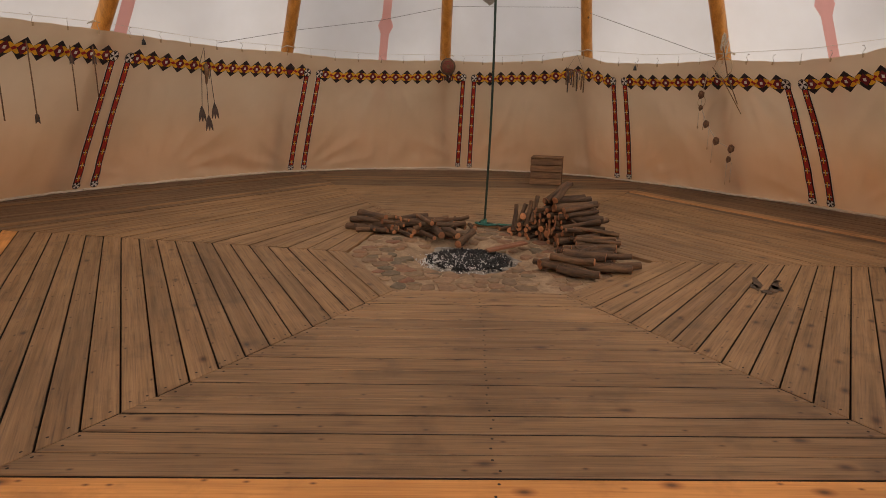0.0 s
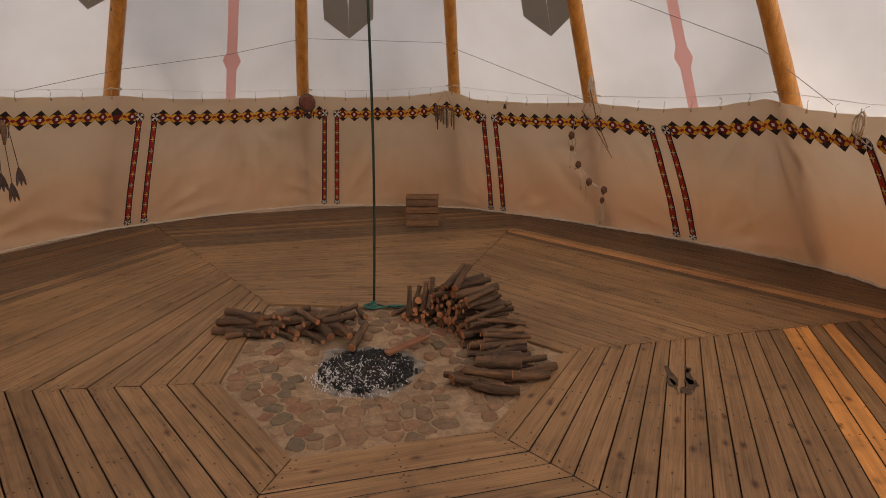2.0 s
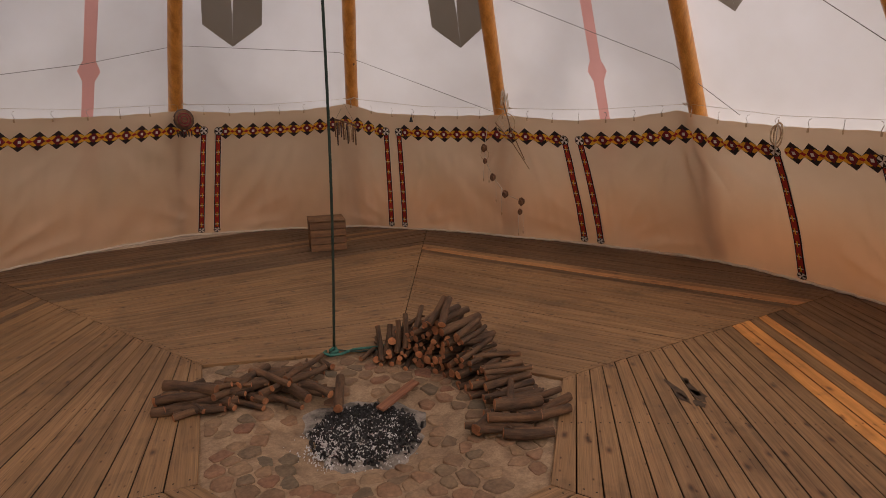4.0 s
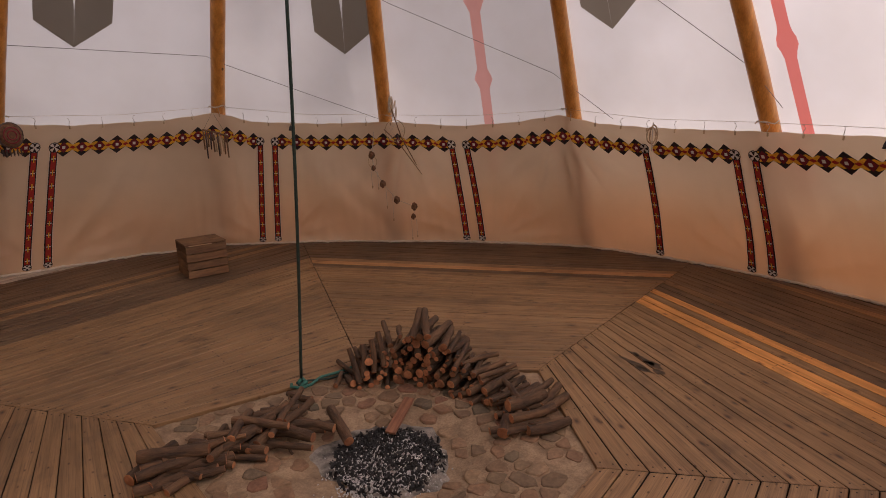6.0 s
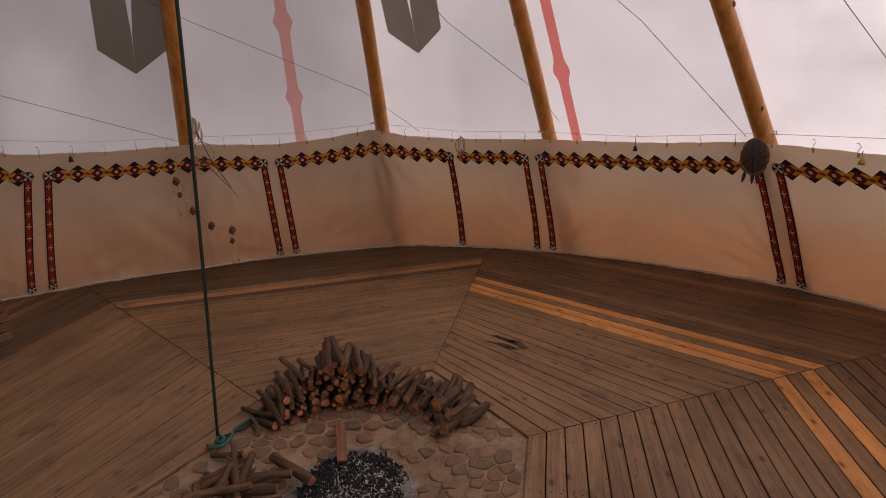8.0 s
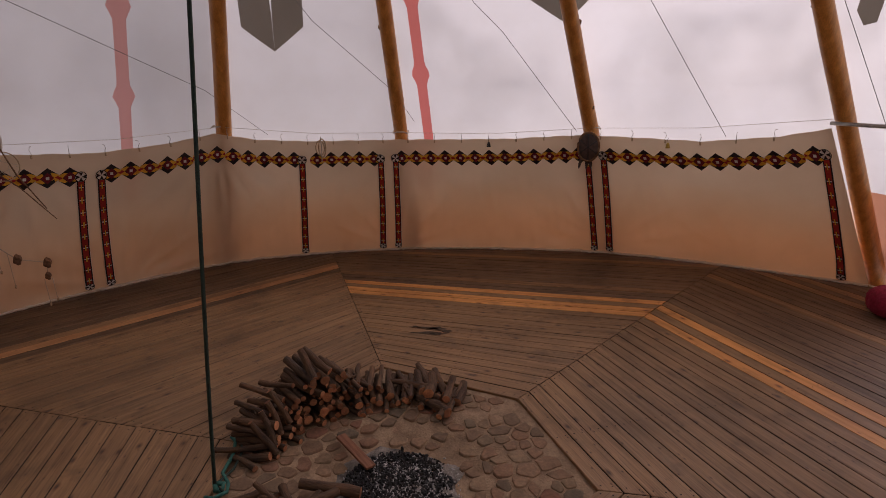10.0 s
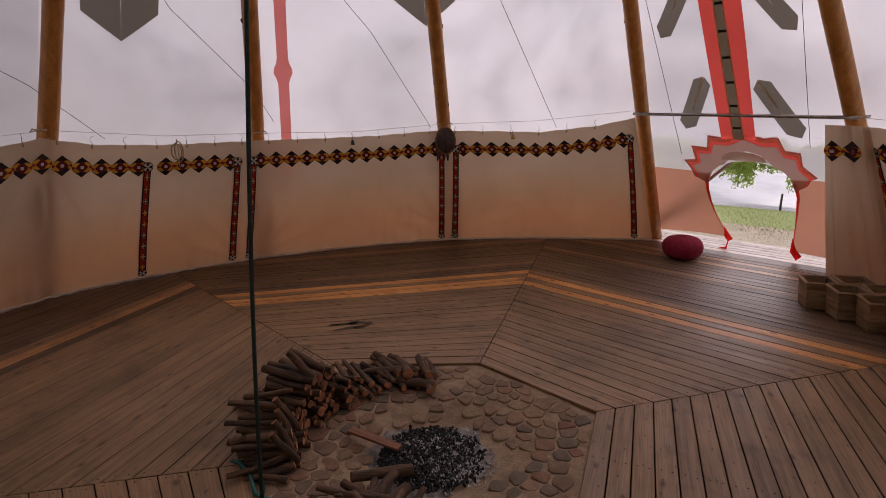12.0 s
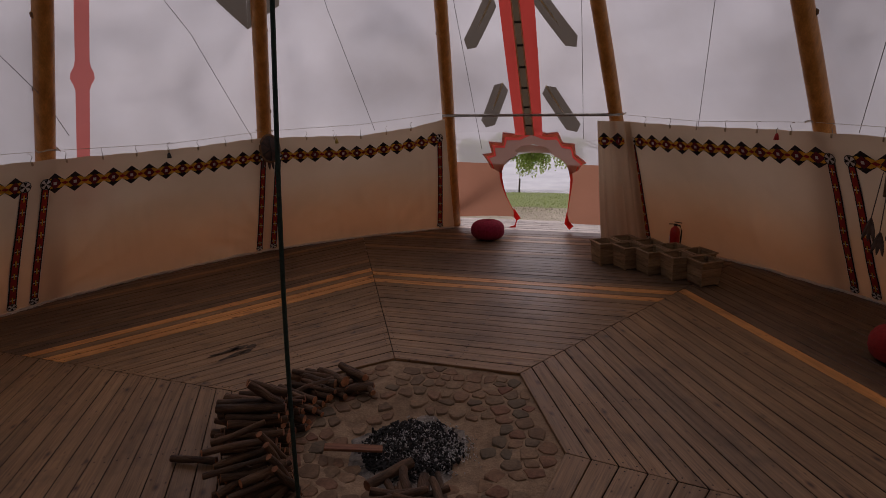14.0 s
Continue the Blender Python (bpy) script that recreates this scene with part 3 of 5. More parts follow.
def tent_pole(i):
    ob = thing("tent_pole", (*BASES[i], 0), POLE_LABEL + (" standing beside the doorway" if i in (8, 9) else ", its foot behind the liner"), "tent pole", "poles of the tent")
    b = pole_at(i, 0)
    d = (APEX - b)
    d = (d + Vector((0.22 * math.cos(i * 2.1), 0.22 * math.sin(i * 2.1), 0)))
    r = random.Random(i)
    pts, rad = [], []
    for k in range(25):
        s = k / 24 * 1.12
        sway = 0.02 * math.sin(s * 9 + i)
        pts.append(d * s + Vector((sway, -sway, 0)))
        rad.append((0.118 - 0.055 * s) * (1 + 0.05 * (r.random() - 0.5)))
    v, f = tube(pts, rad, 14, True, 0.03, i)
    shaft = child(new("shaft", mesh_of("shaft", v, f, M_POLE, smooth=True)), ob)
    # knots
    for k in range(7):
        s = r.uniform(0.05, 0.5)
        q = r.uniform(0, 6.28)
        p = d * s
        n = Vector((math.cos(q), math.sin(q), 0.3)).normalized()
        rr = 0.118 - 0.055 * s
        bm = bmesh.new()
        bmesh.ops.create_icosphere(bm, subdivisions=1, radius=1.0, matrix=Matrix.Translation(p + n * rr * 0.93) @ Matrix.Diagonal((0.028, 0.028, 0.04, 1)))
        part("knot", bm, M_TWIG, shaft, smooth=True)


for i in range(12):
    tent_pole(i)


# ---- canopy ----
DOOR_L = [(0.22, 8.365), (0.35, 8.359), (0.6, 8.33), (0.8, 8.312), (1.1, 8.303), (1.28, 8.307), (1.42, 8.33), (1.52, 8.37), (1.59, 8.43), (1.62, 8.51)]
DOOR_R = [(0.22, 8.645), (0.35, 8.652), (0.6, 8.668), (0.8, 8.678), (1.1, 8.693), (1.28, 8.69), (1.4, 8.68), (1.5, 8.655), (1.58, 8.60), (1.62, 8.51)]
# three in-between bands, added above the red-brown paint to soften the liner's glow
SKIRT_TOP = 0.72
GLOW_BAND_Z = [0.72, 0.96, 1.20, 1.42]


def cloth(name, us, zs, mat, parent, label="", off=0.15, wave=0.012):
    """A sheet of the tent's side over a grid of u and z."""
    v = []
    for z in zs:
        for u in us:
            p = side(u, z, off)
            f = u - math.floor(u)
            out = Vector((p.x - APEX.x, p.y - APEX.y, 0)).normalized() if z < 10.8 else Vector()
            sag = -0.10 * math.sin(math.pi * f) * min(1.0, z / 2) * max(0.0, 1 - z / 9)
            v.append(p + out * (sag + wave * noise.noise(Vector((u * 5, z * 1.3, 4)))))
    w = len(us)
    f = [(j * w + i, j * w + i + 1, (j + 1) * w + i + 1, (j + 1) * w + i) for j in range(len(zs) - 1) for i in range(w - 1)]
    return child(new(name, mesh_of(name, v, f, mat, smooth=True)), parent, label)


def steps(a, b, n):
    return [a + (b - a) * i / n for i in range(n + 1)]


canopy = thing("tent_canopy", (0, 0, 0), "large pointed white canvas tent cover stretched over poles, daylight glowing through", "tent")
for i in list(range(8)) + [9, 10, 11]:
    cloth("cover", steps(i, i + 1, 10), steps(GLOW_BAND_Z[-1], 10.6, 24), M_CANOPY, canopy)
    for k, mat in enumerate(M_GLOW_BANDS):
        cloth("skirt_edge", steps(i, i + 1, 10), steps(GLOW_BAND_Z[k], GLOW_BAND_Z[k + 1], 2), mat, canopy, "added band of in-between colour that grades the glow above the red-brown skirt")
    cloth("skirt", steps(i, i + 1, 10), steps(0.10, SKIRT_TOP, 6), M_SKIRT, canopy, "red-brown painted lower edge of the cover")
cloth("cover", steps(8, 9, 14), steps(2.0, 10.6, 24), M_CANOPY, canopy)


def strip_between(name, rows, mat, parent, label="", off=0.15, cols=6):
    """A sheet between two edges: rows of z, left u and right u."""
    v, f = [], []
    for z, a, b in rows:
        for i in range(cols + 1):
            u = a + (b - a) * i / cols
            sag = 0.05 * math.sin(7 * u) - 0.02 if z < 0.3 else 0.07 * (8.25 - u) * (u < 8.4) if z == 1.4 else 0.0
            v.append(side(u, z + sag, off) + Vector((0, 1, 0)) * (0.015 * noise.noise(Vector((u * 9, z * 2, 7))) - 0.10 * math.sin(math.pi * (u - 8)) * min(1, z / 2)))
    w = cols + 1
    f = [(j * w + i, j * w + i + 1, (j + 1) * w + i + 1, (j + 1) * w + i) for j in range(len(rows) - 1) for i in range(cols)]
    return child(new(name, mesh_of(name, v, f, mat, smooth=True)), parent, label)


def edge_at(table, z):
    for (z0, u0), (z1, u1) in zip(table, table[1:]):
        if z0 <= z <= z1:
            return u0 + (u1 - u0) * (z - z0) / (z1 - z0)
    return table[0][1] if z < table[0][0] else table[-1][1]


low = [0.22, 0.35, 0.5, 0.7, 0.9, 1.1, 1.25, 1.4]
high = [1.4, 1.45, 1.5, 1.55, 1.59, 1.62]
strip_between("door_panel", [(z, 8.0, edge_at(DOOR_L, z)) for z in low], M_PANEL, canopy, "red-brown canvas beside the oval doorway")
strip_between("door_panel", [(z, edge_at(DOOR_R, z), 9.0) for z in low], M_PANEL, canopy, "red-brown canvas beside the oval doorway")
strip_between("door_head", [(z, 8.0, edge_at(DOOR_L, z)) for z in high], M_CANOPY, canopy)
strip_between("door_head", [(z, edge_at(DOOR_R, z), 9.0) for z in high], M_CANOPY, canopy)
strip_between("door_head", [(1.62, 8.0, 9.0), (1.8, 8.0, 9.0), (2.0, 8.0, 9.0)], M_CANOPY, canopy, cols=14)


def patch(name, outline, mat, parent, label="", off=0.135):
    """A flat painted shape on the cover: outline in (u, z), convex or star-like."""
    cu = sum(u for u, z in outline) / len(outline)
    cz = sum(z for u, z in outline) / len(outline)

    def at(u, z):
        p = side(u, z, off)
        f = u - math.floor(u)
        out = Vector((p.x - APEX.x, p.y - APEX.y, 0)).normalized()
        return p + out * (-0.10 * math.sin(math.pi * f) * min(1.0, z / 2) * max(0.0, 1 - z / 9))
    fine = []
    n = len(outline)
    for i in range(n):
        (u0, z0), (u1, z1) = outline[i], outline[(i + 1) % n]
        for k in range(4):
            fine.append((u0 + (u1 - u0) * k / 4, z0 + (z1 - z0) * k / 4))
    v = [at(cu, cz)]
    for s in (0.5, 1.0):
        v += [at(cu + (u - cu) * s, cz + (z - cz) * s) for u, z in fine]
    m = len(fine)
    f = [(0, 1 + i, 1 + (i + 1) % m) for i in range(m)] + [(1 + i, 1 + m + i, 1 + m + (i + 1) % m, 1 + (i + 1) % m) for i in range(m)]
    return child(new(name, mesh_of(name, v, f, mat)), parent, label)


def red_stripe(u, low_z, nodes):
    """A red stripe that runs up the cover, with a pointed swelling at each node."""
    rows = []
    z = low_z
    while z < 9.6:
        w = 0.0205 * 11.25 / (11.25 - z)
        wide = max([0.0] + [1 - abs(z - n) / 0.13 for n in nodes])
        rows.append((z, u - w * (1 + 0.9 * wide), u + w * (1 + 0.9 * wide)))
        z += 0.065
    v = []
    for z, a, b in rows:
        for q in (a, u, b):
            f = q - math.floor(q)
            p = side(q, z, 0.135)
            out = Vector((p.x - APEX.x, p.y - APEX.y, 0)).normalized()
            v.append(p + out * (-0.10 * math.sin(math.pi * f) * min(1.0, z / 2) * max(0.0, 1 - z / 9)))
    f = [(j * 3 + i, j * 3 + i + 1, j * 3 + i + 4, j * 3 + i + 3) for j in range(len(rows) - 1) for i in (0, 1)]
    child(new("red_stripe", mesh_of("red_stripe", v, f, M_REDM if 5.5 < u < 7 else M_REDC)), canopy, "red painted stripe with diamond nodes")


for u, z in ((0.118, 3.1), (1.572, 2.82), (4.558, 2.76), (6.142, 2.97), (10.55, 2.8)):
    red_stripe(u, 1.45, [z + 0.97 * k for k in range(6)])


def big_feather(u, tip, length=2.8, half=0.172):
    w = half
    for s in (-1, 1):
        patch("painted_feather", [(u, tip), (u + s * w, tip + 0.29), (u + s * w * 1.35, tip + length), (u + s * 0.022, tip + length), (u + s * 0.016, tip + 0.9), (u + s * 0.001, tip + 0.42)], M_GREYC, canopy, "half of a grey-brown painted feather shape")


for u, z in ((0.847, 3.36), (2.313, 3.21), (3.773, 3.14), (5.332, 3.28), (6.937, 3.55), (10.02, 3.6), (11.4, 3.4)):
    big_feather(u, z)


def door_painting():
    # the double red stripe with its dark rope-like middle
    for a0, b0, a1, b1, mat, name in ((8.414, 8.474, 8.366, 8.467, M_REDD, "door_stripe"), (8.521, 8.572, 8.51, 8.66, M_REDD, "door_stripe"), (8.474, 8.521, 8.467, 8.51, M_DARKC, "dark_middle")):
        patch(name, [(a0, 1.95), (b0, 1.95), (b1, 6.5), (a1, 6.5)], mat, canopy, off=0.13)
    for c, e in ((8.474, 8.467), (8.521, 8.51)):
        patch("cream_edge", [(c - 0.004, 1.95), (c + 0.004, 1.95), (e + 0.006, 6.5), (e - 0.006, 6.5)], M_CREAMC, canopy, off=0.115)
    # four slanting feathers
    for u0, z0, u1, z1 in ((8.24, 2.08, 8.37, 2.80), (8.766, 2.0, 8.622, 2.74), (8.168, 3.30, 8.36, 3.95), (8.816, 3.26, 8.62, 3.95)):
        d = Vector((u1 - u0, (z1 - z0) / 2.4))
        n = Vector((-d.y, d.x)).normalized() * 0.045
        q = lambda s, t: (u0 + d.x * s + n.x * t, z0 + (d.y * s + n.y * t) * 2.4)
        patch("slanting_feather", [q(0, 0), q(0.12, 1), q(0.9, 1), q(1, 0), q(0.9, -1), q(0.12, -1)], M_GREYC, canopy, off=0.13)
        patch("feather_quill", [q(0.4, 0.0), q(0.7, 0.14), q(1.0, 0.10), q(1.0, -0.10), q(0.7, -0.14)], M_CREAMC, canopy, off=0.118)
    # dark rungs across the middle of the stripe
    for k in range(13):
        z = 2.1 + 0.3 * k
        patch("dark_rung", [(8.478, z), (8.517, z), (8.517, z + 0.03), (8.478, z + 0.03)], M_BLACKC, canopy, off=0.112)
    # the stepped sun round the top of the doorway
    teeth = [(8.24, 1.32), (8.225, 1.45), (8.197, 1.58), (8.255, 1.61), (8.242, 1.82), (8.32, 1.80), (8.33, 1.99), (8.41, 1.96), (8.49, 2.10), (8.59, 1.97), (8.652, 2.01), (8.675, 1.81), (8.74, 1.79), (8.74, 1.60), (8.795, 1.44), (8.765, 1.40), (8.745, 1.30)]
    inner = [(edge_at(DOOR_L, z), z) for z in (1.20, 1.27, 1.34, 1.40, 1.46, 1.51, 1.55, 1.60)] + [(8.51, 1.62)] + [(edge_at(DOOR_R, z), z) for z in (1.60, 1.55, 1.51, 1.46, 1.40, 1.34, 1.27, 1.20)]
    for name, s0, s1, mat, off in (("sun_band", 0.66, 1.0, M_REDD, 0.13), ("sun_edge", 0.80, 0.93, M_CREAMC, 0.115), ("sun_outline", 0.93, 1.0, M_DUSK, 0.115), ("sun_inner", 0.0, 0.67, M_DUSK, 0.126)):
        v = []
        for (u0, z0), (u1, z1) in zip(inner, teeth):
            for s in (0.32 if name == "sun_inner" and z0 > 1.57 else s0, s1):
                u, z = u0 + (u1 - u0) * s, z0 + (z1 - z0) * s
                v.append(side(u, z, off) + Vector((0, 1, 0)) * (-0.10 * math.sin(math.pi * (u - 8)) * min(1, z / 2)))
        rng = range(len(teeth) - 1)
        f = [(2 * i, 2 * i + 1, 2 * i + 3, 2 * i + 2) for i in rng]
        child(new(name, mesh_of(name, v, f, mat)), canopy)
    patch("sun_moon", [(8.40, 1.635), (8.61, 1.635), (8.595, 1.71), (8.555, 1.76), (8.50, 1.775), (8.45, 1.76), (8.415, 1.71)], M_PALEC, canopy, "pale half-moon painted over the doorway", off=0.105)
    # the red border that runs down both edges of the doorway
    zs = [0.22, 0.35, 0.5, 0.7, 0.9, 1.1, 1.25, 1.34]
    strip_between("red_border", [(z, edge_at(DOOR_L, z) - 0.004 - 0.02 * max(0, z - 0.6), edge_at(DOOR_L, z)) for z in zs], M_REDD, canopy, off=0.14, cols=1)
    strip_between("red_border", [(z, edge_at(DOOR_R, z), edge_at(DOOR_R, z) + 0.004 + 0.02 * max(0, z - 0.6)) for z in zs], M_REDD, canopy, off=0.14, cols=1)
    # red corners of the cloth, and the strap that ties one to the deck
    for p in ([side(8.357, 0.46, 0.13), side(8.393, 0.23, 0.10), side(8.366, 0.16, 0.12), side(8.352, 0.24, 0.13)], [side(8.655, 0.42, 0.13), side(8.663, 0.22, 0.12), side(8.688, 0.12, 0.06), side(8.663, 0.03, 0.04), side(8.638, 0.16, 0.10)], [side(8.364, 0.17, 0.12), side(8.370, 0.17, 0.12), side(8.357, 0.03, 0.10), side(8.351, 0.03, 0.10)], [side(8.360, 0.06, 0.10), side(8.360, 0.012, 0.06), side(8.32, 0.008, 0.04), side(8.33, 0.02, 0.10)]):
        n = len(p)
        v = p + [w + Vector((0.003, -0.008, 0)) for w in p]
        f = [tuple(range(n)), tuple(range(2 * n - 1, n - 1, -1))] + [(i, (i + 1) % n, n + (i + 1) % n, n + i) for i in range(n)]
        child(new("tie_flap", mesh_of("tie_flap", v, f, M_REDD)), canopy, "red cloth corner hanging at the doorway's foot")


door_painting()
v, f = tube([side(7.98, 2.30, -0.10), side(8.5, 2.295, -0.10), side(9.03, 2.29, -0.10)], 0.022, 8)
tagged(new("door_crossbar", mesh_of("door_crossbar", v, f, M_STEEL, smooth=True)), "thin pale metal bar tied between two poles above the doorway", "crossbar")


# ---- liner panels ----


PANEL = [0.0, 1.0, 10]
ROWS = 40


def sheet_top(u):
    return band_z(u) + 0.30 + 0.004 * math.cos(2 * math.pi * u / 0.145)


def on_sheet(u, z, off=0.0):
    """A point on the facets of the panel that is being made."""
    u0, u1, cols = PANEL
    a = (u - u0) / (u1 - u0) * cols
    i = max(0, min(cols - 1, math.floor(a)))
    col = []
    for k in (i, i + 1):
        uk = u0 + (u1 - u0) * k / cols
        top = sheet_top(uk)
        s = (z - 0.01) / (top - 0.01) * ROWS
        j = max(0, min(ROWS - 1, math.floor(s)))
        p, q = (liner(uk, 0.01 + (top - 0.01) * n / ROWS, off) for n in (j, j + 1))
        col.append(p.lerp(q, s - j))
    return col[0].lerp(col[1], a - i)


def decal(verts, shapes, u, z, scale_u, sheet=None):
    """Adds flat shapes, given in metres about (u, z), onto the liner: (outline, offset, material index)."""
    faces, idx = [], []
    for outline, off, mi in shapes:
        b = len(verts)
        for du, dz in outline:
            verts.append((sheet or on_sheet)(u + du * scale_u, z + dz, off))
        faces.append(tuple(range(b, b + len(outline))))
        idx.append(mi)
    return faces, idx


def diamond(w, h, x=0.0, y=0.0):
    return [(x - w, y), (x, y - h), (x + w, y), (x, y + h)]


def rosette(r):
    out = [([(r * math.cos(q * math.pi / 6), r * math.sin(q * math.pi / 6)) for q in range(12)], 0.024, 0)]
    out.append(([(r * 0.87 * math.cos(q * math.pi / 6), r * 0.87 * math.sin(q * math.pi / 6)) for q in range(12)], 0.027, 4))
    for a in range(4):
        c, s = math.cos(a * math.pi / 2), math.sin(a * math.pi / 2)
        tri = [(0.08 * r, 0), (0.8 * r, -0.34 * r), (0.8 * r, 0.34 * r)]
        out.append(([(c * x - s * y, s * x + c * y) for x, y in tri], 0.030, 0))
    return out


BEADS = [M_BLACK, M_YELLOW, M_MAROON, M_RED, M_WHITE]


def metre_u(u):
    """How much of u is one metre along the liner."""
    return 0.02 / max(1e-4, (side(u + 0.01, 1.8) - side(u - 0.01, 1.8)).length)


def motif(w):
    """One unit of the band: black peaks, a yellow waist, a maroon diamond and a white square."""
    return [([(-w, -0.034), (0, -0.130), (w, -0.034), (w, 0.034), (0, 0.130), (-w, 0.034)], 0.015, 0),
            ([(-w, -0.036), (-w * 0.45, -0.066), (0, -0.050), (w * 0.45, -0.066), (w, -0.036), (w, 0.036), (w * 0.45, 0.066), (0, 0.050), (-w * 0.45, 0.066), (-w, 0.036)], 0.018, 1),
            (diamond(w * 0.66, 0.078), 0.0205, 0), (diamond(w * 0.62, 0.072), 0.023, 2),
            ([(-w, -0.022), (-w * 0.68, -0.006), (-w * 0.68, 0.006), (-w, 0.022)], 0.024, 3), ([(w * 0.68, -0.006), (w, -0.022), (w, 0.022), (w * 0.68, 0.006)], 0.024, 3),
            ([(-0.019, -0.019), (0.019, -0.019), (0.019, 0.019), (-0.019, 0.019)], 0.028, 4)]


def beadwork_band(u0, u1, parent):
    um = (u0 + u1) / 2
    length = (u1 - u0) / metre_u(um)
    n = max(1, round(length / 0.235))
    for i in range(n):
        u = u0 + (u1 - u0) * (i + 0.5) / n
        su = metre_u(u)
        w = length / n / 2 * metre_u(um) / su
        shapes = motif(w)
        verts = []
        faces, idx = decal(verts, shapes, u, band_z(u), su)
        child(new("diamond_motif", mesh_of("diamond_motif", verts, faces, BEADS, idx)), parent)


def beadwork_strip(ut, ub, parent):
    """A narrow woven strip from the band down to the floor, with a rosette at either end."""
    verts, faces, idx = [], [], []
    zt = band_z(ut) - 0.02
    zb = 0.10
    n = 48
    for half, off, mi in ((0.052, 0.010, 4), (0.046, 0.013, 0), (0.031, 0.018, 3)):
        b = len(verts)
        for j in range(n + 1):
            s = j / n
            u, z = ut + (ub - ut) * s, zt + (zb - zt) * s
            su = metre_u(u)
            for d in (-half, half):
                verts.append(on_sheet(u + d * su, z, off))
        faces += [(b + 2 * j, b + 2 * j + 1, b + 2 * j + 3, b + 2 * j + 2) for j in range(n)]
        idx += [mi] * n
    m = 9
    for j in range(m):
        s = (j + 0.7) / (m + 0.3)
        u, z = ut + (ub - ut) * s, zt + (zb - zt) * s
        shapes = [(diamond(0.031, 0.05), 0.0225, 0), ([(-0.028, -0.008), (0.028, -0.008), (0.028, 0.008), (-0.028, 0.008)], 0.024, 4), ([(-0.008, -0.044), (0.008, -0.044), (0.008, 0.044), (-0.008, 0.044)], 0.026, 1)]
        fs, ix = decal(verts, shapes, u, z, metre_u(u))
        faces += fs
        idx += ix
    for u, z, r in ((ut, zt + 0.02, 0.072), (ub, zb, 0.056)):
        fs, ix = decal(verts, rosette(r), u, z, metre_u(u))
        faces += fs
        idx += ix
    return child(new("beadwork_strip", mesh_of("beadwork_strip", verts, faces, BEADS, idx)), parent, "narrow black and red woven strip")


def liner_panel(u0, u1, left, right, gap0, gap1):
    cols = max(16, round((u1 - u0) * 80))
    rows = ROWS
    PANEL[:] = [u0, u1, cols]
    panel = thing("tent_liner", (0, 0, 0), "cream canvas liner panel with a colourful beadwork band", "tent liner", "liner panels")
    v = []
    for j in range(rows + 1):
        for i in range(cols + 1):
            u = u0 + (u1 - u0) * i / cols
            top = sheet_top(u)
            z = 0.01 + (top - 0.01) * j / rows
            v.append(liner(u, z))
    w = cols + 1
    f = [(j * w + i, j * w + i + 1, (j + 1) * w + i + 1, (j + 1) * w + i) for j in range(rows) for i in range(cols)]
    sheet = child(new("sheet", mesh_of("sheet", v, f, M_LINER, smooth=True)), panel)
    # the rolled hem that lies on the deck
    hem = [liner(u0 + (u1 - u0) * i / cols, 0.02, 0.02) + Vector((0, 0, 0.012 * noise.noise(Vector((i * 0.7, u0, 0))))) for i in range(cols + 1)]
    bar("hem", hem, 0.018, M_HEM, panel, 6, "bunched pale hem")
    beadwork_band(u0 + gap0, u1 - gap1, panel)
    for ut, ub in left + right:
        beadwork_strip(ut, ub, panel)
    return panel


def hang_liner():
    for k in range(len(SEAMS) - 1):
        u0, u1 = SEAMS[k], SEAMS[k + 1]
        left, right = [], []
        s0 = 0.12 * metre_u(u0)
        s1 = 0.12 * metre_u(u1)
        # how far the lower end of a strip stands aside
        d, d1 = (-0.045 if u > 17.6 else -0.028 if u > 17.4 else 0.02 if u > 16 else -0.012 if u > 13 else 0.0 for u in (u0, u1))
        if k > 0 and abs(u0 - 17.468) > 0.01:
            left = [(u0 + s0, u0 + s0 + d)]
        if k == 0:
            left = [(u0 + 0.03, u0 + 0.045)]
        right = [(u1 - s1, u1 - s1 + d1)]
        liner_panel(u0, u1, left, right, s0 if left else 0.0, s1)


hang_liner()

# the pulled-back curtain beside the doorway
def curtain_at(u, z, off=0.0):
    p = side(u, 2.15, -0.24).lerp(side(u, z, -0.24), 0.5 + 0.45 * max(0.0, min(1.0, (u - 8.945) / 0.16)))
    i = (u - 8.94) / 0.2 * 30
    k = 0.4 + 0.6 * (1 - z / 2.1)
    return Vector((p.x + 0.012 * math.sin(i * 0.9 + z), p.y + k * (0.02 * math.sin(i * 0.45 + 0.5 * z) + 0.012 * math.sin(i * 1.3)) + off, z))


def curtain():
    c = thing("door_curtain", (0, 0, 0), "cream canvas curtain with a beadwork band drawn aside", "curtain")
    us, rows = steps(8.905, 9.115, 44), 24
    v = [curtain_at(u, 0.01 + 2.19 * j / rows) for j in range(rows + 1) for u in us]
    w = len(us)
    f = [(j * w + i, j * w + i + 1, (j + 1) * w + i + 1, (j + 1) * w + i) for j in range(rows) for i in range(w - 1)]
    child(new("cloth", mesh_of("cloth", v, f, M_LINER, smooth=True)), c)
    for u in (8.943, 9.015):
        verts = []
        faces, idx = decal(verts, motif(0.036 / metre_u(u)), u, 1.90, metre_u(u), lambda a, q, o: curtain_at(a, q, 0.05 + 2.5 * o))
        child(new("diamond_motif", mesh_of("diamond_motif", verts, faces, BEADS, idx)), c)


curtain()

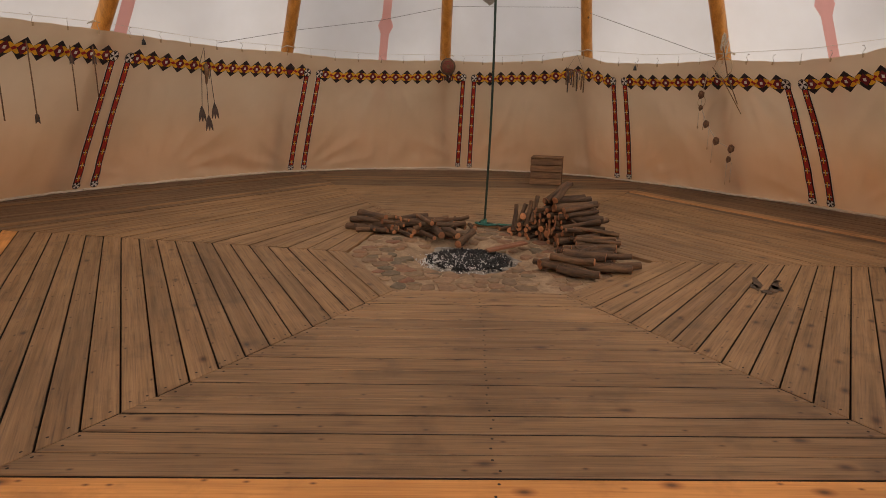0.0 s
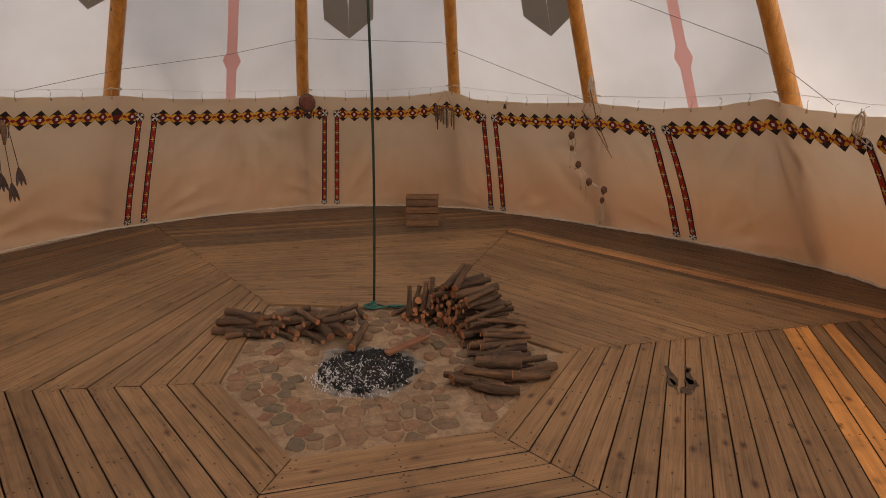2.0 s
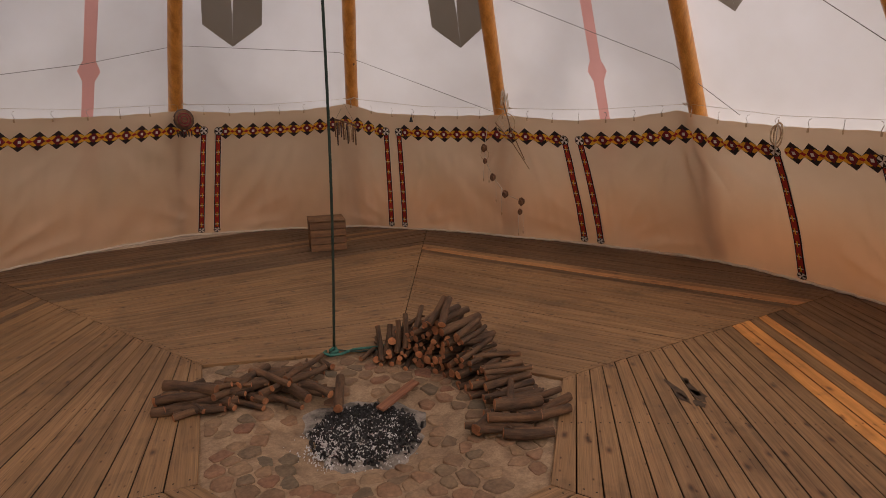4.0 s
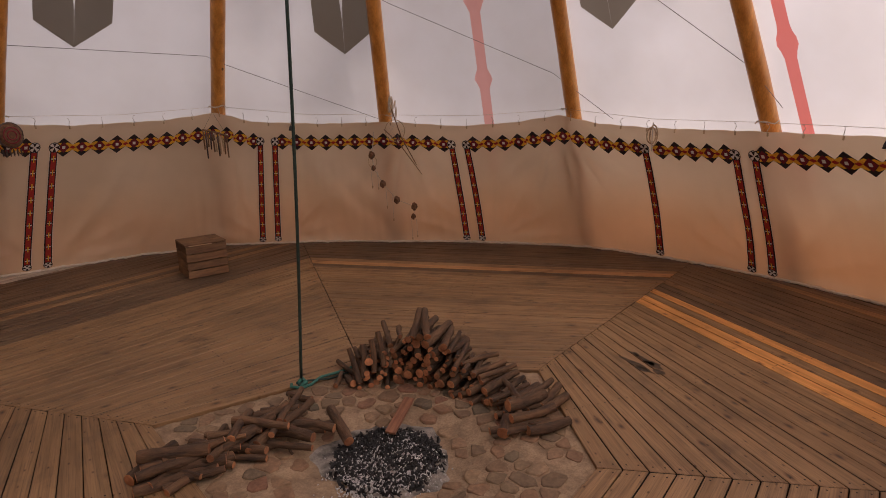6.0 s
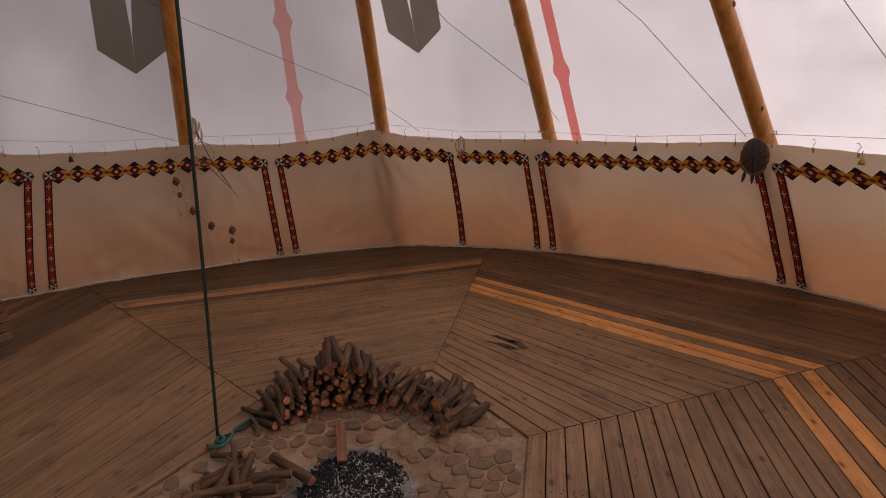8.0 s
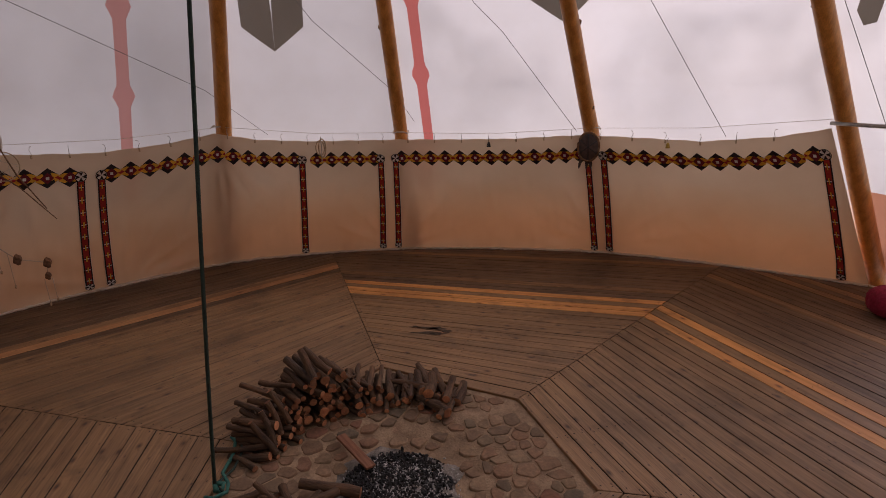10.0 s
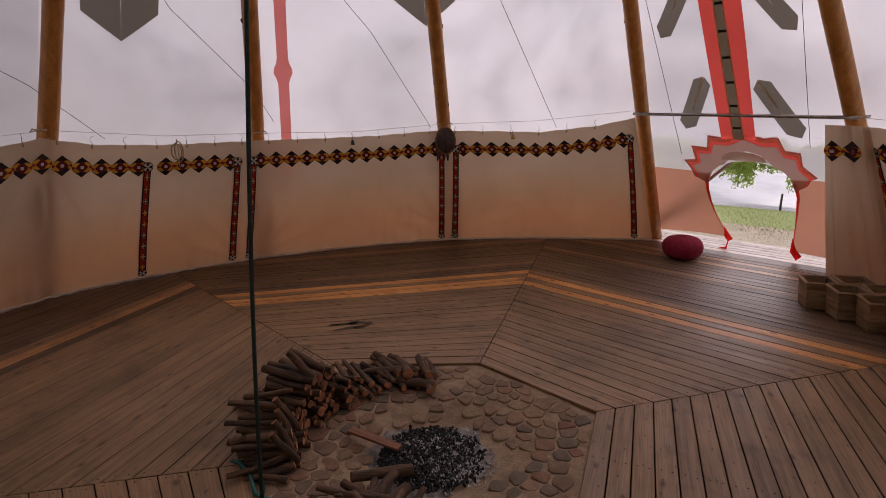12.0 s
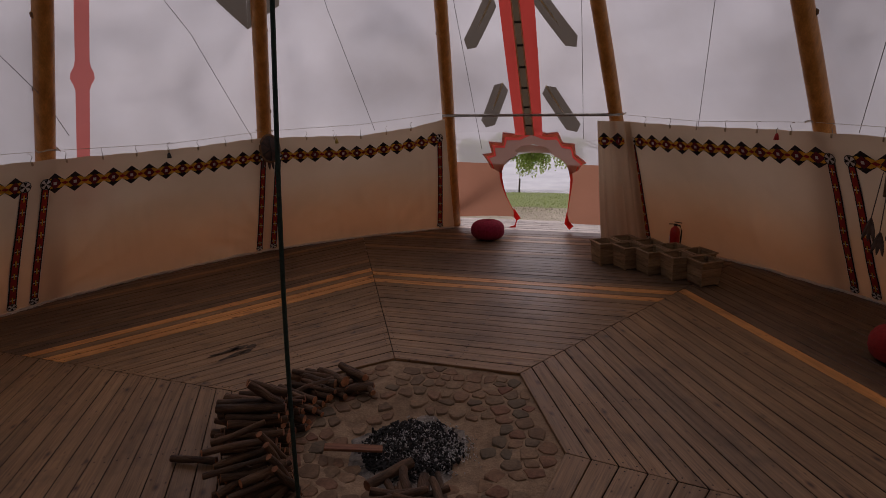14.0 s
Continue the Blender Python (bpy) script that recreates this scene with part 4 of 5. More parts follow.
# ---- firewood ----
def log_mesh(k, length, radius, bend):
    """Bark along x, with a slight bend and a taper; and the two cut ends."""
    r = random.Random(200 + k)
    pts, rad = [], []
    for i in range(6):
        s = i / 5
        pts.append(Vector((length * (s - 0.5), bend * math.sin(math.pi * s), bend * 0.5 * math.sin(2.2 * math.pi * s + k))))
        rad.append(radius * (1.06 - 0.16 * s) * r.uniform(0.93, 1.07))
    v, f = tube(pts, rad, 9, False, 0.14, k)
    if k % 4 == 0:
        # the stub of a cut branch
        b = len(v)
        q = pts[3]
        v2, f2 = tube([q, q + Vector((0.03, 0.5 * radius, radius * 1.5)), q + Vector((0.05, 0.7 * radius, radius * 2.0))], [radius * 0.5, radius * 0.42, radius * 0.36], 6)
        v += v2
        f += [tuple(b + i for i in q2) for q2 in f2]
    body = mesh_of("log", v, f, M_BARK, smooth=True)
    ends = []
    for i, sgn in ((0, -1), (5, 1)):
        ring = v[i * 9:i * 9 + 9]
        c = sum(ring, Vector()) / 9
        push = Vector((0.003 * sgn, 0, 0))
        vs = [c + push * 1.5] + [c + (w - c) * 0.88 + push for w in ring] + list(ring)
        fs = [(0, 1 + j, 1 + (j + 1) % 9) for j in range(9)] + [(1 + j, 10 + j, 10 + (j + 1) % 9, 1 + (j + 1) % 9) for j in range(9)]
        ends.append(mesh_of("cut_end", vs, fs, M_CUT))
    return body, ends


LOG_KINDS = []
for k in range(16):
    rr = random.Random(50 + k)
    LOG_KINDS.append((log_mesh(k, rr.uniform(0.34, 0.48), rr.uniform(0.020, 0.041), rr.uniform(-0.014, 0.014))))
LOG_MASTERS = []
for body, ends in LOG_KINDS:
    o = tagged(new("firewood_log", body), "short bark-covered firewood log with sawn pale ends", "log")
    for e in ends:
        child(new("cut_end", e), o, "pale sawn end")
    LOG_MASTERS.append(o)
LOGS_USED = set()


def place_log(kind, at, yaw, pitch, group, scale=1.0, roll=0.0, fat=1.0):
    m = Matrix.Translation(at) @ Euler((radians(roll), radians(pitch), radians(yaw)), "XYZ").to_matrix().to_4x4()
    src = LOG_MASTERS[kind]
    if kind in LOGS_USED:
        o = copy_thing(src, m)
    else:
        LOGS_USED.add(kind)
        o = src
        o.matrix_basis = m
    o.scale = (scale, scale * fat, scale * fat)
    o["group"] = group
    return o


def big_pile():
    """The high stack that curves round the fire: logs lie with their ends towards it."""
    r = random.Random(31)
    # angle round the fire and the number of layers there
    tops = [(-34, 1.4), (-26, 2.2), (-16, 2.8), (-5, 3.4), (3, 4.6), (10, 7.0), (17, 8.6), (24, 9.6), (32, 8.2), (43, 6.2), (51, 4.6), (58, 2.6)]
    for layer in range(13):
        z = 0.03 + layer * 0.049
        a = -37.0
        while a < 60:
            n = 0
            for (a0, n0), (a1, n1) in zip(tops, tops[1:]):
                if a0 <= a <= a1:
                    n = n0 + (n1 - n0) * (a - a0) / (a1 - a0)
            if layer < n:
                d = 1.18 + 0.008 * layer + r.uniform(-0.07, 0.07) + (0.05 if a > 40 else 0)
                q = radians(a + r.uniform(-1.5, 1.5))
                x, y = FIRE.x + d * math.cos(q), FIRE.y + d * math.sin(q)
                base = dish(x, y) if in_pit(x, y) else 0.0
                steep = r.uniform(-6, 6) + (r.uniform(-20, -5) if layer > n - 1.4 and r.random() < 0.2 else 0)
                place_log(r.randrange(16), (x, y, max(base, -0.02) + z + (0.02 if abs(steep) > 8 else 0)), a + r.uniform(-19, 19) + (180 if r.random() < 0.5 else 0), steep, "logs of the high woodpile", r.uniform(0.9, 1.12), r.uniform(0, 360))
            a += r.uniform(3.9, 5.4)
    # a few stand on end or lean on top
    for a, h, p in ((53, 0.2, -64), (48, 0.24, -70), (57, 0.17, -58), (27, 0.54, -38), (22, 0.55, -30), (44, 0.3, -60)):
        q = radians(a)
        d = 1.09
        place_log(r.randrange(16), (FIRE.x + d * math.cos(q), FIRE.y + d * math.sin(q), h), a + r.uniform(-20, 20), p, "logs of the high woodpile", 0.85)


def low_pile():
    r = random.Random(77)
    for layer, count in ((0, 20), (1, 17), (2, 12), (3, 7)):
        for k in range(count):
            s = (k + r.uniform(0.2, 0.8)) / count
            x = -1.60 + 1.04 * s + r.uniform(-0.05, 0.05)
            y = 1.16 - 0.15 * s + r.uniform(-0.12, 0.22) * (1 - 0.25 * layer)
            place_log(r.randrange(16), (x, y, 0.024 + 0.042 * layer), r.choice((-62, -40, -20, 5, 28)) + r.uniform(-10, 10), r.uniform(-6, 6), "logs of the low woodpile", r.uniform(0.9, 1.12), r.uniform(0, 360), r.uniform(0.95, 1.2))
    for k, (x, y, yaw) in enumerate(((-1.36, 0.98, 8), (-1.42, 1.12, 12), (-1.30, 1.26, -4), (-1.45, 1.33, 20), (-0.78, 0.95, -66), (-0.66, 0.98, -72), (-0.58, 1.05, -58), (-0.50, 0.93, -64))):
        place_log(k, (x - 0.1, y + (0.06 if k < 4 else -0.12), 0.026 + 0.02 * (k % 2)), yaw, 0, "logs of the low woodpile", 1.0, 40 * k, 1.15)


def loose_logs():
    r = random.Random(5)
    spots = [(0.26, -0.70, -36, 0.02), (0.33, -0.78, -32, 0.02), (0.20, -0.60, -38, 0.02), (0.30, -0.66, -30, 0.095), (0.58, -0.66, -8, 0.02), (0.74, -0.58, 6, 0.02), (0.66, -0.52, -4, 0.095), (0.45, -0.52, -24, 0.095), (0.42, -0.43, 40, 0.03), (0.52, -0.35, 52, 0.09), (0.62, -0.42, 30, 0.03), (0.22, -0.46, 24, 0.02)]
    for k, (x, y, yaw, z) in enumerate(spots):
        place_log((k * 5 + 2) % 16, (x + 0.10, y + 0.10, z + 0.022), yaw, 0, "loose logs beside the fire", 1.05, 50 * k, 1.12)
    place_log(3, (-0.44, 0.69, 0.02), 64, -7, "loose logs beside the fire", 1.05)
    place_log(11, (1.08, 0.90, 0.04), 8, 0, "loose logs beside the fire", 0.9)
    place_log(7, (0.10, 1.26, 0.02), 34, 0, "loose logs beside the fire", 0.75)
    place_log(9, (-0.32, 1.30, 0.02), 100, 0, "loose logs beside the fire", 0.7)


big_pile()
low_pile()
loose_logs()
bm = bmesh.new()
box(bm, (0.46, 0.085, 0.024), bevel=0.004)
o = part("split_board", bm, M_SPLIT, None)
o.matrix_world = pose(-0.03, 0.42, -0.008, 3, -7, 20)
tagged(o, "reddish split board with one end in the ashes", "firewood")

# ---- ropes ----
ROPE_FOOT = Vector((-0.17, 1.44, 0.0))
pts = []
for i in range(40):
    s = i / 39
    p = Vector((-0.16, 0.80, 10.4)).lerp(ROPE_FOOT + Vector((0, 0, 0.03)), s)
    pts.append(p + Vector((0.035 * math.sin(9 * s), 0.03 * math.sin(7 * s + 1), 0)))
rope = thing("hanging_rope", ROPE_FOOT, "dark green rope hanging from the tent's peak to the floor", "rope")
bar("rope_line", [p - ROPE_FOOT for p in pts], 0.0135, M_ROPE, rope, 8)
tail = [(-0.04, 0.10, 0.02), (-0.09, 0.04, 0.03), (-0.05, -0.05, 0.03), (0.05, -0.06, 0.025), (0.20, -0.02, 0.022), (0.42, -0.10, 0.02), (0.60, -0.12, 0.02), (0.66, -0.09, 0.03)]
bar("rope_tail", tail, 0.014, M_ROPE_LIGHT, rope, 8, "bright green doubled tail on the floor")
bar("rope_tail", [(-0.05, -0.02, 0.05), (0.06, 0.03, 0.03), (0.22, -0.10, 0.02), (0.40, -0.16, 0.02), (0.58, -0.17, 0.02), (0.64, -0.12, 0.02)], 0.010, M_ROPE, rope, 8)
bar("knot", [(-0.03, 0.02, 0.04), (0.03, 0.03, 0.07), (0.02, -0.03, 0.05), (-0.03, -0.02, 0.03), (0.0, 0.03, 0.03)], 0.022, M_ROPE_LIGHT, rope, 8)


# ---- crates ----
def slat_crate(at, turn):
    """The closed wooden box of four slats a side at the back of the tent."""
    c = thing("wooden_box", at, "closed brown wooden slat box standing on the deck", "box", turn=turn)
    w, d, h = 0.58, 0.54, 0.50
    for k in range(4):
        z = 0.06 + k * 0.122
        for y in (-d / 2, d / 2):
            bm = bmesh.new()
            box(bm, (w, 0.018, 0.108), (0, y, z), bevel=0.003)
            part("slat", bm, M_CRATE, c)
        for x in (-w / 2 + 0.01, w / 2 - 0.01):
            bm = bmesh.new()
            box(bm, (0.018, d - 0.02, 0.108), (x, 0, z), bevel=0.003)
            part("slat", bm, M_CRATE, c)
    for x in (-1, 1):
        for y in (-1, 1):
            bm = bmesh.new()
            box(bm, (0.035, 0.035, h - 0.02), (x * (w / 2 - 0.04), y * (d / 2 - 0.03), h / 2 - 0.01))
            part("corner_post", bm, M_CRATE, c)
    for k in range(4):
        bm = bmesh.new()
        box(bm, (w + 0.01, d / 4 - 0.006, 0.018), (0, -d / 2 + d / 8 + k * d / 4, h), bevel=0.003)
        part("lid_board", bm, M_CRATE, c)


slat_crate((1.48, 5.61, 0.0), -16)


def open_crate():
    c = thing("slat_crate", (0, 0, 0), "small open grey-brown wooden slat crate on the deck", "crate", "crates beside the doorway")
    h, wb, wt = 0.35, 0.285, 0.335
    for k in range(3):
        z0, z1 = 0.02 + k * 0.118, 0.02 + k * 0.118 + 0.108
        for q in range(4):
            m = Matrix.Rotation(q * math.pi / 2, 4, "Z")
            a0, a1 = (wb + (wt - wb) * z0 / h) / 2, (wb + (wt - wb) * z1 / h) / 2
            v = [m @ Vector(p) for p in ((-a0, -a0, z0), (a0, -a0, z0), (a1, -a1, z1), (-a1, -a1, z1), (-a0 + .01, -a0 + .014, z0), (a0 - .01, -a0 + .014, z0), (a1 - .01, -a1 + .014, z1), (-a1 + .01, -a1 + .014, z1))]
            child(new("slat", mesh_of("slat", v, [(0, 1, 2, 3), (5, 4, 7, 6), (0, 4, 5, 1), (1, 5, 6, 2), (2, 6, 7, 3), (3, 7, 4, 0)], M_GREYWOOD)), c)
    for x in (-1, 1):
        for y in (-1, 1):
            bm = bmesh.new()
            box(bm, (0.03, 0.03, h), (x * 0.125, y * 0.125, h / 2))
            part("corner_post", bm, M_GREYWOOD, c)
    for q in range(4):
        bm = bmesh.new()
        box(bm, (wt + 0.03, 0.04, 0.02), (0, -wt / 2, h), Matrix.Rotation(q * math.pi / 2, 4, "Z"), 0.003)
        part("rim", bm, M_GREYWOOD, c)
    bm = bmesh.new()
    box(bm, (wb - 0.03, wb - 0.03, 0.015), (0, 0, 0.03))
    part("bottom", bm, M_GREYWOOD, c)
    return c


crate = open_crate()
spots = [(-1.93, -5.08, 28), (-2.27, -4.90, 33), (-2.60, -4.70, 30), (-2.93, -4.50, 27), (-3.27, -4.31, 31), (-2.25, -5.33, 30), (-2.58, -5.12, 26), (-2.92, -4.93, 30), (-3.25, -4.72, 34)]
for k, (x, y, a) in enumerate(spots):
    if k == 0:
        crate.matrix_basis = pose(x, y, 0, 0, 0, a)
    else:
        copy_thing(crate, pose(x, y, 0, 0, 0, a))


# ---- fire extinguisher ----
def extinguisher(at):
    e = thing("fire_extinguisher", at, "red fire extinguisher standing behind the crates", "fire extinguisher")
    prof = [(0.0, 0.0), (0.072, 0.0), (0.078, 0.02), (0.078, 0.40), (0.066, 0.45), (0.035, 0.48), (0.022, 0.50)]
    v, f = tube([(0, 0, z) for r, z in prof], [max(r, 0.004) for r, z in prof], 16)
    child(new("cylinder", mesh_of("cylinder", v, f, M_EXT, smooth=True)), e)
    bm = bmesh.new()
    box(bm, (0.05, 0.03, 0.035), (0, 0, 0.515), bevel=0.004)
    valve = part("valve", bm, M_RUBBER, e, "black valve")
    bm = bmesh.new()
    box(bm, (0.12, 0.02, 0.012), (0.04, 0, 0.555), Matrix.Rotation(radians(-8), 4, "Y"), 0.003)
    box(bm, (0.10, 0.02, 0.012), (0.05, 0, 0.527), bevel=0.003)
    part("handle", bm, M_RUBBER, valve, "black squeeze handle")
    bar("hose", [(-0.02, 0, 0.515), (-0.07, 0, 0.50), (-0.098, 0, 0.42), (-0.095, 0, 0.28), (-0.088, 0, 0.18)], 0.011, M_RUBBER, e, 8, "black hose")
    bm = bmesh.new()
    box(bm, (0.002, 0.09, 0.14), (0.079, 0, 0.26))
    part("instruction_plate", bm, M_WHITE, e, "pale instruction plate")


extinguisher((-3.02, -5.70, 0.0))


# ---- poufs ----
def pouf(at, r, h, mat, label):
    p = thing("pouf", at, label, "pouf")
    n, k = 64, 18
    v, f = [], []
    for j in range(k + 1):
        q = -math.pi / 2 + math.pi * j / k
        for i in range(n):
            a = 2 * math.pi * i / n
            rib = 1 + 0.02 * math.cos(a * 16 + (j % 2) * 1.5) + 0.02 * noise.noise(Vector((math.cos(a) * 2, math.sin(a) * 2, q + r)))
            c = math.copysign(abs(math.cos(q)) ** 0.62, math.cos(q))
            s = math.copysign(abs(math.sin(q)) ** 0.85, math.sin(q))
            v.append((r * c * rib * math.cos(a), r * c * rib * math.sin(a), h / 2 + h / 2 * s))
    f = [(j * n + i, j * n + (i + 1) % n, (j + 1) * n + (i + 1) % n, (j + 1) * n + i) for j in range(k) for i in range(n)]
    cover = child(new("knitted_cover", mesh_of("knitted_cover", v, f, mat, smooth=True)), p)
    bm = bmesh.new()
    bmesh.ops.create_cone(bm, cap_ends=True, segments=16, radius1=0.05, radius2=0.035, depth=0.02, matrix=Matrix.Translation((0, 0, h)))
    part("button", bm, mat, cover)


pouf((0.18, -6.25, 0), 0.31, 0.36, M_WOOL, "crimson knitted round pouf near the doorway")
pouf((-4.74, -2.12, 0), 0.26, 0.37, M_WOOL_RED, "bright red knitted pouf beside the liner")


# ---- things hung on the liner ----
def hung(name, u, z, label, category, group="", top=0.3):
    """An Empty on the liner; its parts are given by along (u), out (into the room) and up."""
    p = liner(u, z, 0.03)
    a = (liner(u + 0.02, z) - liner(u - 0.02, z))
    a.z = 0
    a.normalize()
    o = a.cross(Vector((0, 0, 1)))
    inward = Vector((APEX.x - p.x, APEX.y - p.y, 0))
    if o.dot(inward) < 0:
        o = -o
    up = (liner(u, z + 0.05) - liner(u, z - 0.05)).normalized()
    e = new(name)
    e.empty_display_size = 0.05
    m = Matrix.Identity(4)
    for i, ax in enumerate((a, o, a.cross(o) if a.cross(o).z > 0 else o.cross(a))):
        m[0][i], m[1][i], m[2][i] = ax
    e.matrix_world = Matrix.Translation(p) @ m
    tagged(e, label, category, group)
    lean = o.dot(up) / max(0.2, up.z)

    def at(x, y, zz):
        """along, out, up: the thing hangs plumb from its top, where it touches the liner"""
        return Vector((x, y + lean * top, zz))
    return e, at


def feather_mesh(at, x, z, length, width, tilt=0.0):
    v = []
    n = 7
    for i in range(n):
        s = i / (n - 1)
        w = width * math.sin(math.pi * min(0.97, s * 0.9 + 0.08)) ** 0.7
        for d, o in ((-1, 0.0), (0, 0.008), (1, 0.0)):
            v.append(at(x + d * w + tilt * s * length, 0.012 + o, z - s * length))
    f = [(i * 3 + k, i * 3 + k + 1, i * 3 + k + 4, i * 3 + k + 3) for i in range(n - 1) for k in (0, 1)]
    f += [tuple(reversed(q)) for q in f]
    return v, f


def round_mask(u, z):
    e, at = hung("woven_mask", u, z, "round brown woven mask hung at a pole", "mask")
    bm = bmesh.new()
    bmesh.ops.create_uvsphere(bm, u_segments=24, v_segments=12, radius=1.0, matrix=Matrix.Translation(at(0, 0.05, 0.05)) @ Matrix.Diagonal((0.135, 0.06, 0.15, 1)))
    for q in bm.verts:
        q.co.y += 0.012 * math.sin(q.co.x * 60) * math.cos(q.co.z * 60)
    part("mask_body", bm, M_CONE, e, smooth=True)
    for w in (0.05, 0.09):
        bar("woven_ring", [at(w * math.cos(t * 0.314), 0.118 - w * 0.18, 0.05 + w * 1.1 * math.sin(t * 0.314)) for t in range(21)], 0.008, M_MAROON, e, 6)
    bar("outer_hoop", [at(0.137 * math.cos(t * 0.314), 0.05, 0.05 + 0.152 * math.sin(t * 0.314)) for t in range(21)], 0.014, M_LEATHER, e, 6)
    for k in range(6):
        v, f = feather_mesh(at, -0.10 + 0.04 * k, -0.12, 0.10, 0.012)
        child(new("tassel", mesh_of("tassel", v, f, M_LEATHER)), e)


def chime(u, z):
    e, at = hung("stick_chime", u, z, "driftwood stick chime on a string triangle", "wind chime")
    bar("crossbar", [at(-0.17, 0.02, 0.02), at(0.0, 0.025, -0.02), at(0.19, 0.02, -0.09)], 0.014, M_TWIG, e, 8)
    bar("string", [at(-0.15, 0.02, 0.02), at(0.0, 0.0, 0.27), at(0.17, 0.02, -0.08)], 0.003, M_WIRE, e, 5)
    r = random.Random(3)
    for k in range(11):
        x = -0.16 + 0.032 * k
        z0 = 0.0 - 0.09 * max(0, k - 4) / 6
        ln = r.uniform(0.22, 0.42)
        bar("hanging_stick", [at(x, 0.02, z0), at(x, 0.022, z0 - 0.05), at(x + r.uniform(-.008, .008), 0.022, z0 - ln)], [0.005, 0.014, 0.011], r.choice((M_RAW, M_TWIG, M_LEATHER)), e, 6)


def garland(u, z):
    e, at = hung("dream_catcher", u, z, "willow hoop dream catcher with crossed sticks and feathers", "dream catcher", top=0.2)
    bar("hoop", [at(0.15 * math.cos(t * 0.262), 0.02, 0.0 + 0.16 * math.sin(t * 0.262)) for t in range(25)], 0.007, M_RAW, e, 6)
    for k in range(5):
        a = k * 2 * math.pi / 5
        bar("web", [at(0.15 * math.cos(a), 0.02, 0.16 * math.sin(a)), at(0.15 * math.cos(a + 2.5), 0.02, 0.16 * math.sin(a + 2.5))], 0.002, M_CORD, e, 4)
    bar("stick", [at(-0.04, 0.03, 0.32), at(0.10, 0.035, -0.10), at(0.32, 0.03, -0.52)], [0.008, 0.009, 0.006], M_TWIG, e, 6)
    bar("stick", [at(-0.16, 0.04, 0.02), at(0.10, 0.045, -0.24), at(0.40, 0.03, -0.66)], [0.007, 0.007, 0.005], M_TWIG, e, 6)
    r = random.Random(8)
    for k in range(9):
        v, f = feather_mesh(at, r.uniform(-0.09, 0.03), r.uniform(0.34, 0.52), r.uniform(0.12, 0.22), 0.016, r.uniform(-0.2, 0.2))
        child(new("feather", mesh_of("feather", v, f, r.choice((M_CORD, M_RAW, M_CORD)))), e, "pale fluffy feather")
    g, at = hung("cone_garland", u - 0.14, 1.66, "garland of pine cones and shells on a pale cord", "garland")
    cones = [(0.0, 0.0, 0.05), (0.02, -0.20, 0.035), (0.16, -0.45, 0.048), (0.38, -0.70, 0.05), (0.66, -0.80, 0.05), (0.64, -0.96, 0.038)]
    bar("cord", [at(0.05, 0.01, 0.42)] + [at(x, 0.03, q) for x, q, s in cones], 0.006, M_CORD, g, 5)
    for x, q, s in cones:
        bm = bmesh.new()
        bmesh.ops.create_icosphere(bm, subdivisions=2, radius=1.0, matrix=Matrix.Translation(at(x, 0.05, q)) @ Matrix.Diagonal((s * 0.9, s * 0.8, s * 1.15, 1)))
        for i, w in enumerate(bm.verts):
            c = at(x, 0.05, q)
            w.co = c + (w.co - c) * (1.0 + 0.28 * math.sin(i * 2.4))
        part("pine_cone", bm, M_CONE, g)
    bar("hoop", [at(0.0 + 0.07 * math.cos(t * 0.4), 0.02, -0.10 + 0.085 * math.sin(t * 0.4)) for t in range(17)], 0.006, M_RAW, g, 5)
    for x, z0, z1 in ((-0.03, -0.25, -0.50), (0.07, -0.25, -0.52), (0.20, -0.5, -0.82), (0.30, -0.6, -1.02), (0.60, -1.0, -1.32), (0.68, -1.0, -1.28)):
        bar("dangling_cord", [at(x, 0.02, z0), at(x + 0.012, 0.02, z1)], 0.004, M_CORD, g, 5)
        bm = bmesh.new()
        bmesh.ops.create_icosphere(bm, subdivisions=1, radius=1.0, matrix=Matrix.Translation(at(x + 0.012, 0.02, z1)) @ Matrix.Diagonal((0.014, 0.012, 0.028, 1)))
        part("shell", bm, M_RAW, g)


def oval_hoops(u, z):
    e, at = hung("bent_hoops", u, z, "two bent pale wooden hoops tied together", "hoop ornament")
    for s, w, tilt in ((0.75, 0.05, 0.015), (0.6, 0.06, -0.015)):
        bar("hoop", [at(w * math.cos(t * 0.314) + tilt, 0.03, 0.17 * s * math.sin(t * 0.314)) for t in range(21)], 0.009, M_RAW, e, 6)
    bar("tie", [at(0, 0.03, 0.16), at(0.005, 0.04, 0.02), at(0, 0.03, -0.2)], 0.007, M_CORD, e, 5)


